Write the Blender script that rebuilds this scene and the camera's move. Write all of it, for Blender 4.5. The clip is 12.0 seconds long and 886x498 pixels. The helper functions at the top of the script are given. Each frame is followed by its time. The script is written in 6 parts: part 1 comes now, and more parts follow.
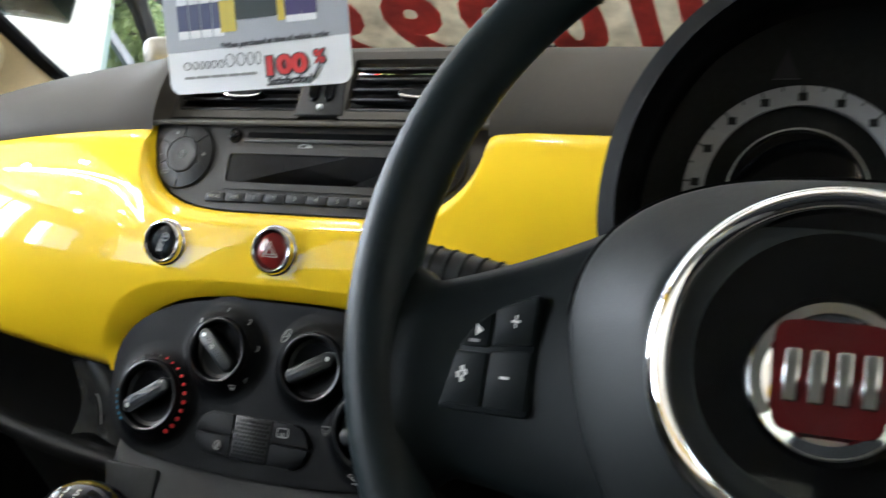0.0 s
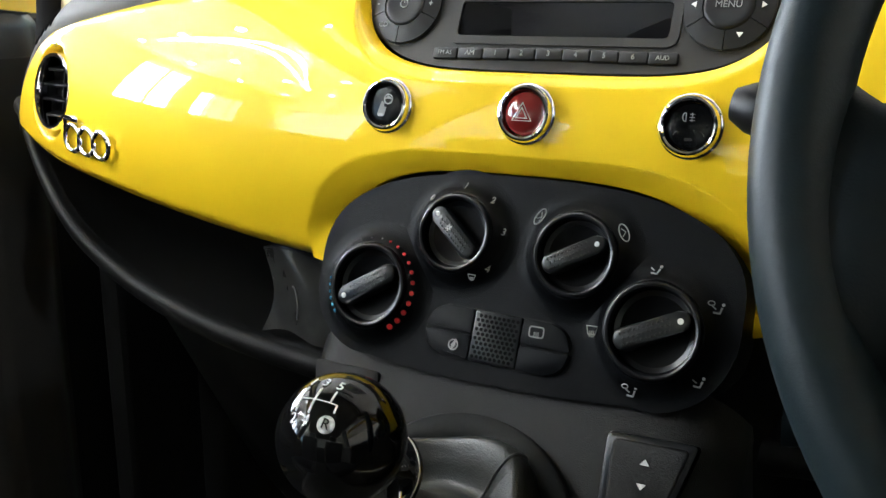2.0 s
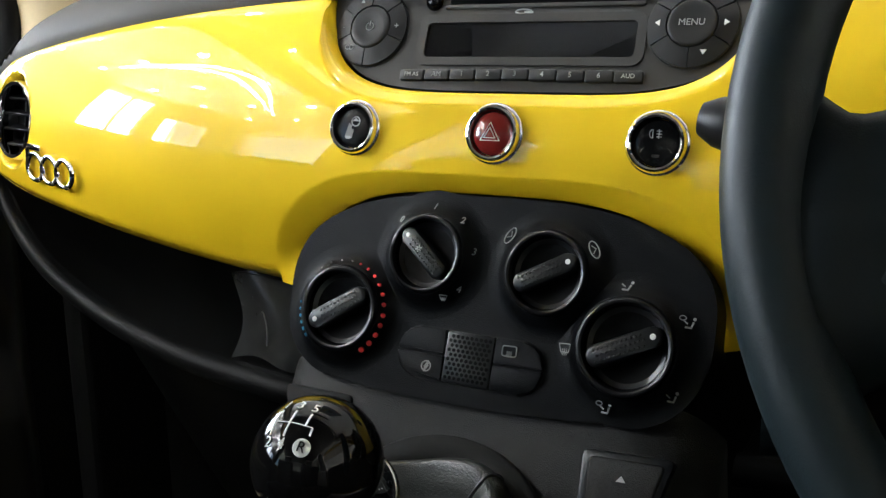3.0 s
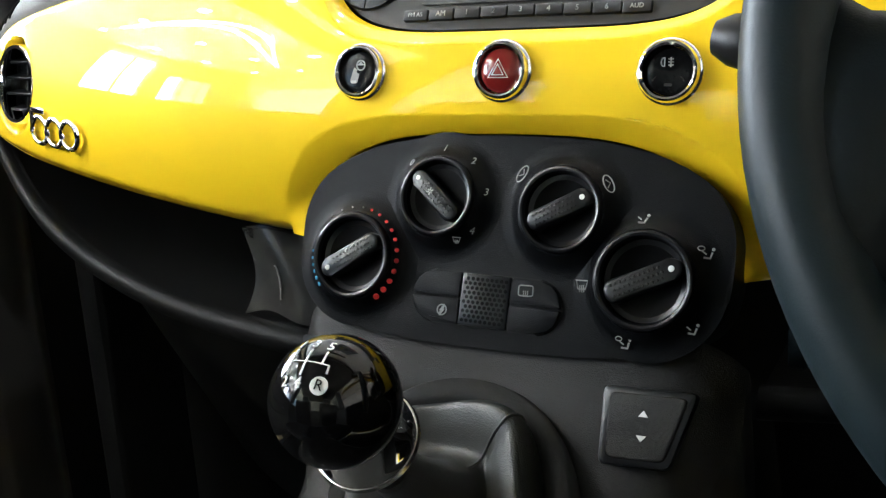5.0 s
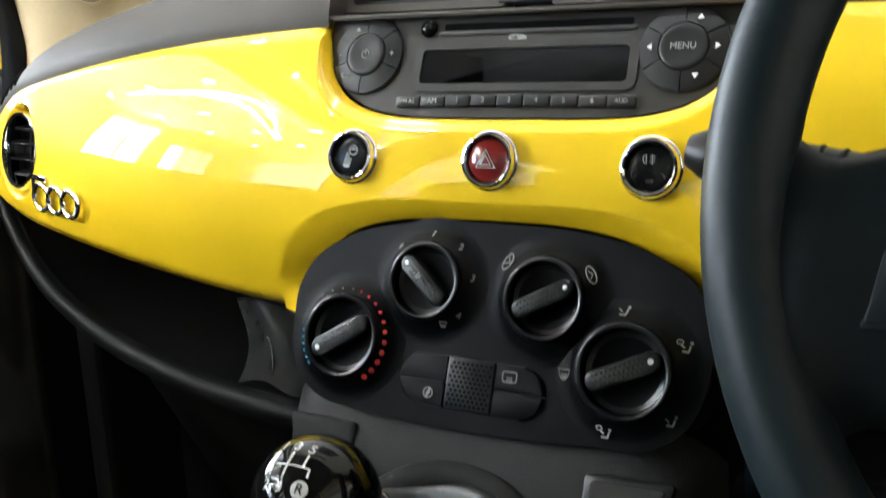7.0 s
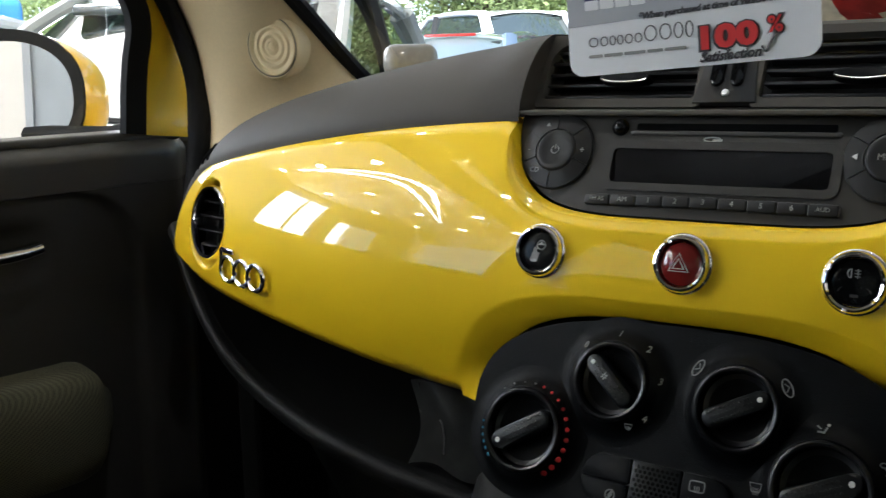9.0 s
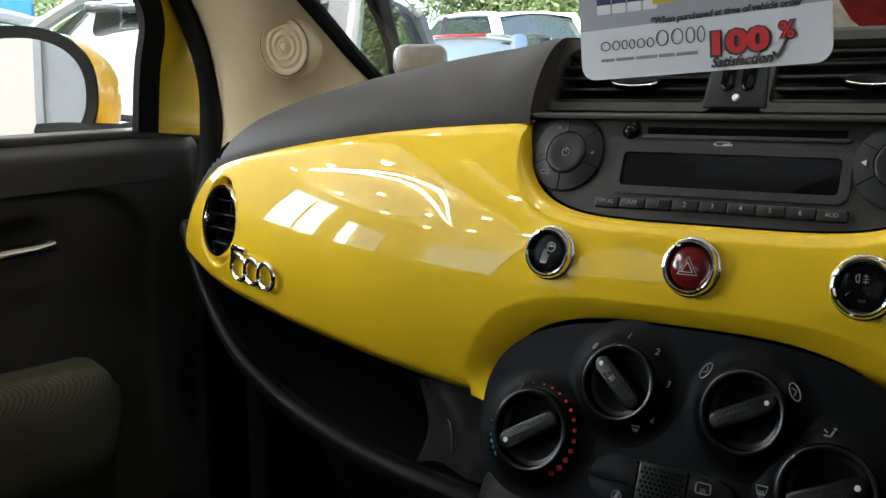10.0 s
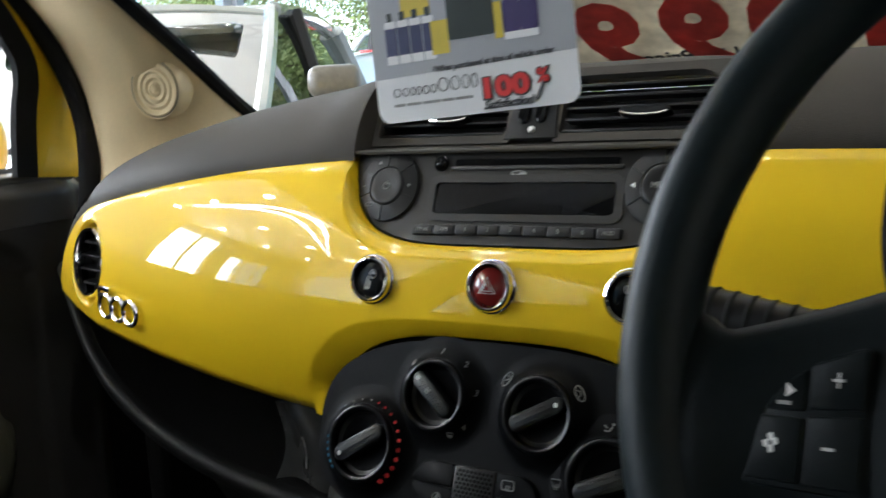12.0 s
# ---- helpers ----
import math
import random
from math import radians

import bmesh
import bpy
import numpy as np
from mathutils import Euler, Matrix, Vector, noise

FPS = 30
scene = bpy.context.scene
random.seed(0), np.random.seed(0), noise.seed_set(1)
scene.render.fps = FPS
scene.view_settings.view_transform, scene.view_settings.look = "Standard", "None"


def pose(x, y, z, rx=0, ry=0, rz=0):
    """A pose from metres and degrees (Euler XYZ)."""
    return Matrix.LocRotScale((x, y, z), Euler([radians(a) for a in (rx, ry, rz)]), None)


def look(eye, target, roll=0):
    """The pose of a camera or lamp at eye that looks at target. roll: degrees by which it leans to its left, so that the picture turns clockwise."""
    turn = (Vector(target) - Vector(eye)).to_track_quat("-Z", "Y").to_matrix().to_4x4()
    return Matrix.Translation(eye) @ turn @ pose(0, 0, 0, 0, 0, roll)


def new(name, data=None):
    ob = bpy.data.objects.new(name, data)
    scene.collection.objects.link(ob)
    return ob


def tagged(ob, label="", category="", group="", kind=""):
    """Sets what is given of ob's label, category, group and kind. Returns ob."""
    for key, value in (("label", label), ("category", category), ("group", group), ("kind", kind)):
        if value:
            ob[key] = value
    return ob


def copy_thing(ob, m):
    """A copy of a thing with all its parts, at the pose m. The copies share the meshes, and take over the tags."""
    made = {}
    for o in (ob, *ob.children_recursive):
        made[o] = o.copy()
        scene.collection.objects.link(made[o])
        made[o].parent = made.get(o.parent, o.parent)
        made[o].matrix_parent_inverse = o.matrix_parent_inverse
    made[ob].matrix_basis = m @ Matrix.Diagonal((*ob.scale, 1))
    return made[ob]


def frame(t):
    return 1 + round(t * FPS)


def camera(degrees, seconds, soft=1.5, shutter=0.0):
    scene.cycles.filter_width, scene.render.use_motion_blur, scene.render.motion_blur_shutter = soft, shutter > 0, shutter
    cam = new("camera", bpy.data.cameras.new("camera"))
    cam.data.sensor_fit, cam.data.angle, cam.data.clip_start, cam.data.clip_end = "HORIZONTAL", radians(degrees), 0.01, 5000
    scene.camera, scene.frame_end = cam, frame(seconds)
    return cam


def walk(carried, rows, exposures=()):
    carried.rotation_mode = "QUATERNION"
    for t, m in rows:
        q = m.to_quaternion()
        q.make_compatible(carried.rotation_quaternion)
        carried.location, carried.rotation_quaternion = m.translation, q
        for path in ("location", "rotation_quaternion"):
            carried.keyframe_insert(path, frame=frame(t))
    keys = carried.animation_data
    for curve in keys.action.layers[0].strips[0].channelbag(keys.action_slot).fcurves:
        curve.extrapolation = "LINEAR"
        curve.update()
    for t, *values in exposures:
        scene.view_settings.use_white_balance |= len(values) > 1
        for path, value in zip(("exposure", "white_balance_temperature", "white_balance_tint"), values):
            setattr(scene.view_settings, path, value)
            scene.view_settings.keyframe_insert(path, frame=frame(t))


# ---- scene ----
cam = camera(46.5, 12.0, soft=1.3, shutter=0.5)
PATH = [
    (0, (0.374, -0.576, 0.976), (-0.406, 1.23, 0.614), -0.6),
    (0.5, (0.332, -0.543, 0.952), (-0.577, 1.191, 0.543), -0.1),
    (1, (0.258, -0.522, 0.919), (-0.693, 1.15, 0.371), 0.7),
    (1.5, (0.241, -0.521, 0.912), (-0.68, 1.172, 0.379), 1.6),
    (2, (0.236, -0.521, 0.919), (-0.697, 1.179, 0.429), -0.3),
    (2.5, (0.233, -0.524, 0.919), (-0.688, 1.192, 0.466), -1.6),
    (3, (0.233, -0.522, 0.916), (-0.645, 1.22, 0.474), -1.0),
    (5, (0.23, -0.518, 0.901), (-0.664, 1.199, 0.397), -3.4),
    (5.5, (0.229, -0.518, 0.903), (-0.658, 1.201, 0.394), -3.0),
    (6, (0.231, -0.516, 0.903), (-0.65, 1.207, 0.397), -3.1),
    (6.5, (0.236, -0.517, 0.912), (-0.648, 1.205, 0.412), -3.5),
    (6.7, (0.242, -0.517, 0.92), (-0.651, 1.205, 0.435), -3.2),
    (8.3, (0.243, -0.530, 0.969), (-0.752, 1.184, 0.693), -0.6),
    (8.5, (0.235, -0.530, 0.968), (-0.802, 1.158, 0.693), -0.2),
    (9, (0.213, -0.536, 0.959), (-0.909, 1.085, 0.623), -1.4),
    (9.5, (0.21, -0.542, 0.959), (-0.943, 1.058, 0.626), -0.7),
    (10, (0.214, -0.541, 0.96), (-0.919, 1.072, 0.625), -0.8),
    (10.5, (0.219, -0.539, 0.959), (-0.91, 1.077, 0.618), -1.1),
    (11, (0.22, -0.539, 0.959), (-0.905, 1.08, 0.624), -0.9),
    (11.5, (0.257, -0.541, 0.966), (-0.823, 1.108, 0.630), -0.6),
    (12, (0.309, -0.545, 0.978), (-0.735, 1.131, 0.659), -3.6),
]
walk(cam, [(t, look(eye, target, roll)) for t, eye, target, roll in PATH], [(0.0, 2.9, 5750, 8), (0.5, 2.7, 5750, 8), (1.0, 2.8, 5750, 8), (1.5, 3.1, 5750, 8), (2.0, 3.2, 5750, 7), (2.5, 2.95, 5750, 8), (3.2, 2.85, 5750, 8), (5.0, 3.45, 5750, 7), (6.7, 3.4, 5750, 7), (8.3, 1.95, 5750, 8), (11.0, 1.95, 5750, 8), (12.0, 2.1, 5750, 8)])

# ---- world and light ----
world = bpy.data.worlds.new("sky")
scene.world = world
world.use_nodes = True
wn = world.node_tree
sky = wn.nodes.new("ShaderNodeTexSky")
sky.sky_type = "NISHITA"
sky.sun_disc = False
sky.sun_elevation, sky.sun_rotation = radians(48), radians(150)
wn.links.new(sky.outputs[0], wn.nodes["Background"].inputs[0])
wn.nodes["Background"].inputs[1].default_value = 0.15

sun = new("sun", bpy.data.lights.new("sun", "SUN"))
sun.data.energy, sun.data.angle, sun.data.color = 5.0, radians(0.6), (1.0, 0.95, 0.87)
sun.matrix_world = look((0, 0, 20), (0 - math.sin(radians(150)) * 10, -math.cos(radians(150)) * 10, 20 - 10 * math.tan(radians(48))))


def area_lamp(name, eye, target, sx, sy, watts, colour=(1, 1, 1)):
    la = bpy.data.lights.new(name, "AREA")
    la.shape, la.size, la.size_y, la.energy, la.color = "RECTANGLE", sx, sy, watts, colour
    ob = new(name, la)
    ob.matrix_world = look(eye, target)
    return ob


FLOOR = -0.08
# daylight through the glazed fronts of the showroom
area_lamp("skylight_side", (-7.7, 0.2, 2.0), (0, 0.2, 2.0), 11.0, 3.8, 650, (1.0, 0.99, 0.97))


# ---- materials ----
def mat(name, col, rough=0.5, metal=0.0, vary=0.12, scale=40.0, bump=0.0, bscale=400.0, coat=0.0, spec=0.5, rvary=0.1, big=3.0):
    """A principled surface whose colour and gloss vary at two scales, with a fine relief."""
    m = bpy.data.materials.new(name)
    m.use_nodes = True
    nt = m.node_tree
    b = nt.nodes["Principled BSDF"]
    co = nt.nodes.new("ShaderNodeTexCoord")
    n1, n2 = nt.nodes.new("ShaderNodeTexNoise"), nt.nodes.new("ShaderNodeTexNoise")
    n1.inputs["Scale"].default_value, n2.inputs["Scale"].default_value = scale, big
    n1.inputs["Detail"].default_value, n2.inputs["Detail"].default_value = 4, 3
    add = nt.nodes.new("ShaderNodeMath")
    nt.links.new(n1.outputs["Fac"], add.inputs[0])
    nt.links.new(n2.outputs["Fac"], add.inputs[1])
    for n in (n1, n2):
        nt.links.new(co.outputs["Object"], n.inputs["Vector"])
    cr = nt.nodes.new("ShaderNodeMapRange")
    cr.inputs["From Min"].default_value, cr.inputs["From Max"].default_value = 0.6, 1.4
    cr.inputs["To Min"].default_value, cr.inputs["To Max"].default_value = 1 - vary, 1 + vary
    nt.links.new(add.outputs[0], cr.inputs["Value"])
    mx = nt.nodes.new("ShaderNodeVectorMath")
    mx.operation = "SCALE"
    mx.inputs[0].default_value = col
    nt.links.new(cr.outputs[0], mx.inputs["Scale"])
    nt.links.new(mx.outputs[0], b.inputs["Base Color"])
    rr = nt.nodes.new("ShaderNodeMapRange")
    rr.inputs["From Min"].default_value, rr.inputs["From Max"].default_value = 0.6, 1.4
    rr.inputs["To Min"].default_value, rr.inputs["To Max"].default_value = rough * (1 - rvary), min(1, rough * (1 + rvary))
    nt.links.new(add.outputs[0], rr.inputs["Value"])
    nt.links.new(rr.outputs[0], b.inputs["Roughness"])
    b.inputs["Metallic"].default_value = metal
    b.inputs["Specular IOR Level"].default_value = spec
    if coat:
        b.inputs["Coat Weight"].default_value, b.inputs["Coat Roughness"].default_value = coat, 0.02
    if bump:
        n3, bp = nt.nodes.new("ShaderNodeTexNoise"), nt.nodes.new("ShaderNodeBump")
        n3.inputs["Scale"].default_value, n3.inputs["Detail"].default_value = bscale, 3
        nt.links.new(co.outputs["Object"], n3.inputs["Vector"])
        nt.links.new(n3.outputs["Fac"], bp.inputs["Height"])
        bp.inputs["Strength"].default_value, bp.inputs["Distance"].default_value = bump, 0.0008
        nt.links.new(bp.outputs[0], b.inputs["Normal"])
    return m


def glass(name, tint=(1, 1, 1), gloss=0.9, straight=0.04):
    """A clear pane: light goes straight through, with a mirror sheen by Fresnel."""
    m = bpy.data.materials.new(name)
    m.use_nodes = True
    nt = m.node_tree
    nt.nodes.remove(nt.nodes["Principled BSDF"])
    tr, gl, fr, mix, pw, ml = (nt.nodes.new(k) for k in ("ShaderNodeBsdfTransparent", "ShaderNodeBsdfGlossy", "ShaderNodeLayerWeight", "ShaderNodeMixShader", "ShaderNodeMath", "ShaderNodeMath"))
    tr.inputs[0].default_value = (*tint, 1)
    gl.inputs["Roughness"].default_value = 0.01
    gl.inputs["Color"].default_value = (gloss, gloss, gloss, 1)
    # Schlick's curve: 4 % straight on, rising at a glance
    pw.operation, ml.operation = "POWER", "MULTIPLY_ADD"
    nt.links.new(fr.outputs["Facing"], pw.inputs[0])
    pw.inputs[1].default_value = 5.0
    nt.links.new(pw.outputs[0], ml.inputs[0])
    ml.inputs[1].default_value, ml.inputs[2].default_value = 0.6, straight
    nt.links.new(ml.outputs[0], mix.inputs[0])
    nt.links.new(tr.outputs[0], mix.inputs[1])
    nt.links.new(gl.outputs[0], mix.inputs[2])
    nt.links.new(mix.outputs[0], nt.nodes["Material Output"].inputs["Surface"])
    return m


def glow(name, col, strength):
    m = bpy.data.materials.new(name)
    m.use_nodes = True
    b = m.node_tree.nodes["Principled BSDF"]
    b.inputs["Base Color"].default_value = (*col, 1)
    b.inputs["Emission Color"].default_value = (*col, 1)
    b.inputs["Emission Strength"].default_value = strength
    return m


def fabric(name, c1, c2, scale):
    m = mat(name, c1, 0.9, bump=0.3, bscale=900)
    nt = m.node_tree
    b = nt.nodes["Principled BSDF"]
    co = nt.nodes.new("ShaderNodeTexCoord")
    mp = nt.nodes.new("ShaderNodeMapping")
    mp.inputs["Rotation"].default_value = (0.6, 0.3, 0.5)
    w1 = nt.nodes.new("ShaderNodeTexVoronoi")
    w1.inputs["Scale"].default_value = scale
    w1.inputs["Randomness"].default_value = 0.1
    rp = nt.nodes.new("ShaderNodeMapRange")
    rp.inputs["From Min"].default_value, rp.inputs["From Max"].default_value = 0.25, 0.6
    mx = nt.nodes.new("ShaderNodeMix")
    mx.data_type = "RGBA"
    mx.inputs["A"].default_value, mx.inputs["B"].default_value = (*c2, 1), (*c1, 1)
    nt.links.new(co.outputs["Object"], mp.inputs[0])
    nt.links.new(mp.outputs[0], w1.inputs["Vector"])
    nt.links.new(w1.outputs["Distance"], rp.inputs["Value"])
    nt.links.new(rp.outputs[0], mx.inputs["Factor"])
    nt.links.new(mx.outputs["Result"], b.inputs["Base Color"])
    return m


def backlit(m, share):
    """Lets a share of the light through, as thin paper and film do."""
    nt = m.node_tree
    b = nt.nodes["Principled BSDF"]
    tl, mx = nt.nodes.new("ShaderNodeBsdfTranslucent"), nt.nodes.new("ShaderNodeMixShader")
    nt.links.new(b.inputs["Base Color"].links[0].from_socket, tl.inputs["Color"])
    mx.inputs[0].default_value = share
    nt.links.new(b.outputs[0], mx.inputs[1])
    nt.links.new(tl.outputs[0], mx.inputs[2])
    nt.links.new(mx.outputs[0], nt.nodes["Material Output"].inputs["Surface"])
    return m


YELLOW = mat("yellow_gloss_paint", (0.82, 0.545, 0.005), 0.5, vary=0.02, coat=1.0, scale=900, rvary=0.15, spec=0.1)
CARYELLOW = mat("yellow_body_paint", (0.83, 0.54, 0.006), 0.4, spec=0.2, vary=0.03, coat=1.0, scale=600)
PAD = mat("grained_grey_plastic", (0.060, 0.054, 0.0455), 0.62, spec=0.15, vary=0.10, scale=500, bump=0.5, bscale=1500)
RADIO = mat("satin_grey_plastic", (0.029, 0.0268, 0.0235), 0.42, spec=0.32, vary=0.08, scale=500, bump=0.2, bscale=2000)
RADIODARK = mat("dark_grey_plastic", (0.0105, 0.0100, 0.0094), 0.36, spec=0.34, vary=0.08, scale=500, bump=0.15, bscale=2000)
KNOBBLACK = mat("satin_black_plastic", (0.004, 0.0043, 0.0048), 0.29, spec=0.45, vary=0.12, scale=500)
BLACK = mat("matt_black_plastic", (0.0030, 0.0033, 0.0037), 0.36, spec=0.09, vary=0.12, scale=500, bump=0.35, bscale=1800)
DEEP = mat("black_plastic", (0.019, 0.019, 0.0182), 0.5, spec=0.07, vary=0.2, scale=300, bump=0.2, bscale=900)
# darkest black, with shade put into its colour, for dishes, slats, slots and seams
RECESS = mat("recess_shade_plastic", (0.0012, 0.0012, 0.0012), 0.42, spec=0.05, vary=0.2, scale=300)
DISPLAY = mat("unlit_display", (0.004, 0.004, 0.005), 0.25, spec=0.3, vary=0.2, scale=20)
GLOSSBLACK = mat("gloss_black_plastic", (0.004, 0.004, 0.004), 0.05, vary=0.2, scale=300, spec=0.25)
CAPBLACK = mat("switch_cap_plastic", (0.004, 0.004, 0.004), 0.16, spec=0.16, vary=0.2, scale=300)
SHELFBLACK = mat("shelf_black_plastic", (0.0055, 0.0055, 0.0053), 0.42, spec=0.06, vary=0.2, scale=300, bump=0.2, bscale=900)
LEATHER = mat("dark_leather", (0.0085, 0.0135, 0.0150), 0.42, spec=0.15, vary=0.12, scale=300, bump=0.12, bscale=1300)
BOOTLEATHER = mat("black_gaiter_leather", (0.028, 0.029, 0.026), 0.38, spec=0.5, vary=0.15, scale=200, bump=0.5, bscale=1200)
SPOKEPLASTIC = mat("spoke_plastic", (0.0055, 0.0080, 0.0086), 0.45, spec=0.13, vary=0.12, scale=300, bump=0.12, bscale=1300)
HUBPLASTIC = mat("airbag_cover_plastic", (0.0075, 0.0098, 0.0100), 0.48, spec=0.36, vary=0.1, scale=300, bump=0.12, bscale=1500)
CHROME = mat("chrome", (0.86, 0.86, 0.87), 0.05, 1.0, vary=0.03, scale=200)
SATIN = mat("satin_chrome", (0.72, 0.72, 0.71), 0.22, 1.0, vary=0.05, scale=300)
WHITEINK = mat("white_print", (0.75, 0.75, 0.73), 0.6, vary=0.05)
SYMBOLINK = mat("symbol_print", (0.33, 0.33, 0.315), 0.6, vary=0.05)
DIMINK = mat("dim_print", (0.17, 0.165, 0.155), 0.6, vary=0.05)
DOORBLACK = mat("door_panel_plastic", (0.046, 0.0435, 0.039), 0.5, spec=0.25, vary=0.12, scale=400, bump=0.5, bscale=1500)
GREYINK = mat("grey_print", (0.30, 0.30, 0.29), 0.6, vary=0.05)
REDINK = mat("red_print", (0.70, 0.03, 0.03), 0.6, vary=0.05)
BLUEINK = mat("blue_print", (0.07, 0.30, 0.50), 0.6, vary=0.05)
EMBLEMRED = mat("dark_red_enamel", (0.075, 0.007, 0.008), 0.15, vary=0.08, scale=200, coat=0.5)
CONSOLE = mat("console_plastic", (0.014, 0.0137, 0.0125), 0.5, spec=0.2, vary=0.12, scale=400, bump=0.5, bscale=1500)
ROOFLINING = mat("grey_headlining", (0.36, 0.345, 0.31), 0.9, vary=0.1, scale=300, bump=0.3)
REDCAP = mat("dark_red_lens", (0.16, 0.012, 0.010), 0.12, vary=0.08, scale=200, coat=0.6)
BEIGE = mat("beige_trim", (0.74, 0.605, 0.365), 0.62, vary=0.05, scale=300, bump=0.3, bscale=900)
# the door plastic again, lightened for the window light on its top and ledge
LITDOOR = mat("lit_door_plastic", (0.058, 0.0545, 0.049), 0.48, spec=0.4, vary=0.10, scale=400, bump=0.4, bscale=1500)
CLOTH = fabric("grey_green_mesh_fabric", (0.13, 0.125, 0.075), (0.03, 0.03, 0.02), 560.0)
SEATCLOTH = fabric("dark_seat_fabric", (0.022, 0.022, 0.021), (0.010, 0.010, 0.010), 330.0)
REARTRIM = mat("grey_rear_trim", (0.15, 0.143, 0.13), 0.7, spec=0.2, vary=0.1, scale=300, bump=0.3, bscale=900)
RUBBER = mat("black_rubber", (0.010, 0.010, 0.011), 0.75, spec=0.12, vary=0.15, scale=200, bump=0.2)
CARD = mat("white_card", (0.88, 0.88, 0.89), 0.45, vary=0.02, scale=30)
GLASS = glass("clear_glass")
TINTED = glass("tinted_glass", (0.22, 0.28, 0.25), 1.0, 0.06)
HATCHGLASS = glass("hatch_glass", (0.60, 0.63, 0.61), 1.0)
REARGLASS = glass("rear_tinted_glass", (0.75, 0.78, 0.76), 1.0)
SCREENGLASS = glass("raked_windscreen_glass", (0.45, 0.50, 0.47), 1.0, 0.34)
MIRROR = mat("mirror_silver", (0.62, 0.62, 0.61), 0.01, 1.0, vary=0.0)


# ---- building helpers ----
def obj(name, bm, material, smooth=True, angle=40):
    me = bpy.data.meshes.new(name)
    bmesh.ops.recalc_face_normals(bm, faces=bm.faces)
    bm.to_mesh(me)
    bm.free()
    if smooth:
        me.shade_smooth()
        me.set_sharp_from_angle(angle=radians(angle))
    me.materials.append(material)
    return new(name, me)


def part(name, bm, material, parent, label="", smooth=True, angle=40, m=None):
    """One mesh object under a thing or under a part; the mesh is in world places unless m places it."""
    ob = obj(name, bm, material, smooth, angle)
    if m is not None:
        ob.data.transform(m)
    ob.parent = parent
    ob.matrix_parent_inverse = chain(parent).inverted()
    if label:
        ob["label"] = label
    return ob


def chain(ob):
    m = Matrix.Identity(4)
    while ob:
        m = ob.matrix_parent_inverse @ ob.matrix_basis if ob.parent else ob.matrix_basis.copy()
        return (chain(ob.parent) @ m) if ob.parent else m
    return m


def thing(name, label, category, at=(0, 0, 0), group="", kind=""):
    ob = new(name)
    ob.location = at
    ob.empty_display_size = 0.02
    return tagged(ob, label, category, group, kind)


def box(sx, sy, sz, bevel=0.0, seg=2, m=None):
    bm = bmesh.new()
    bmesh.ops.create_cube(bm, size=1.0)
    bmesh.ops.scale(bm, vec=(sx, sy, sz), verts=bm.verts)
    if bevel:
        bmesh.ops.bevel(bm, geom=bm.edges[:], offset=bevel, segments=seg, affect="EDGES", profile=0.5)
    if m is not None:
        bm.transform(m)
    return bm


def lathe(profile, seg=48, m=None, closed=False):
    """Turns (radius, height) pairs round z."""
    bm = bmesh.new()
    rings = []
    for r, h in profile:
        if r < 1e-6:
            rings.append([bm.verts.new((0, 0, h))])
        else:
            rings.append([bm.verts.new((r * math.cos(2 * math.pi * k / seg), r * math.sin(2 * math.pi * k / seg), h)) for k in range(seg)])
    pairs = list(zip(rings, rings[1:])) + ([(rings[-1], rings[0])] if closed else [])
    for a, b in pairs:
        for k in range(seg):
            l = (k + 1) % seg
            q = [a[k % len(a)], a[l % len(a)], b[l % len(b)], b[k % len(b)]]
            q = [v for i, v in enumerate(q) if v not in q[:i]]
            if len(q) > 2:
                bm.faces.new(q)
    if m is not None:
        bm.transform(m)
    return bm


def sheet(f, us, vs, back=None, closed_u=False):
    """A grid of f(u, v); back(p, u, v) gives the rear face, so that it has thickness."""
    bm = bmesh.new()
    fr = [[bm.verts.new(f(u, v)) for v in vs] for u in us]
    nu, nv = len(us), len(vs)
    rng = range(nu if closed_u else nu - 1)
    for i in rng:
        for j in range(nv - 1):
            k = (i + 1) % nu
            bm.faces.new((fr[i][j], fr[k][j], fr[k][j + 1], fr[i][j + 1]))
    if back:
        bk = [[bm.verts.new(back(fr[i][j].co, us[i], vs[j])) for j in range(nv)] for i in range(nu)]
        for i in rng:
            for j in range(nv - 1):
                k = (i + 1) % nu
                bm.faces.new((bk[i][j], bk[i][j + 1], bk[k][j + 1], bk[k][j]))
        for i in rng:
            k = (i + 1) % nu
            for j in (0, nv - 1):
                bm.faces.new((fr[i][j], fr[k][j], bk[k][j], bk[i][j]))
        if not closed_u:
            for i in (0, nu - 1):
                for j in range(nv - 1):
                    bm.faces.new((fr[i][j], fr[i][j + 1], bk[i][j + 1], bk[i][j]))
    return bm


def prism(pts, depth, bevel=0.0, seg=2, m=None):
    """A flat outline in xy raised from z=0 to z=depth, its upper rim rounded."""
    bm = bmesh.new()
    lo = [bm.verts.new((x, y, 0)) for x, y in pts]
    hi = [bm.verts.new((x, y, depth)) for x, y in pts]
    n = len(pts)
    bm.faces.new(lo[::-1])
    top = bm.faces.new(hi)
    for k in range(n):
        bm.faces.new((lo[k], lo[(k + 1) % n], hi[(k + 1) % n], hi[k]))
    if bevel:
        bmesh.ops.bevel(bm, geom=list(top.edges), offset=bevel, segments=seg, affect="EDGES", profile=0.5)
    if m is not None:
        bm.transform(m)
    return bm


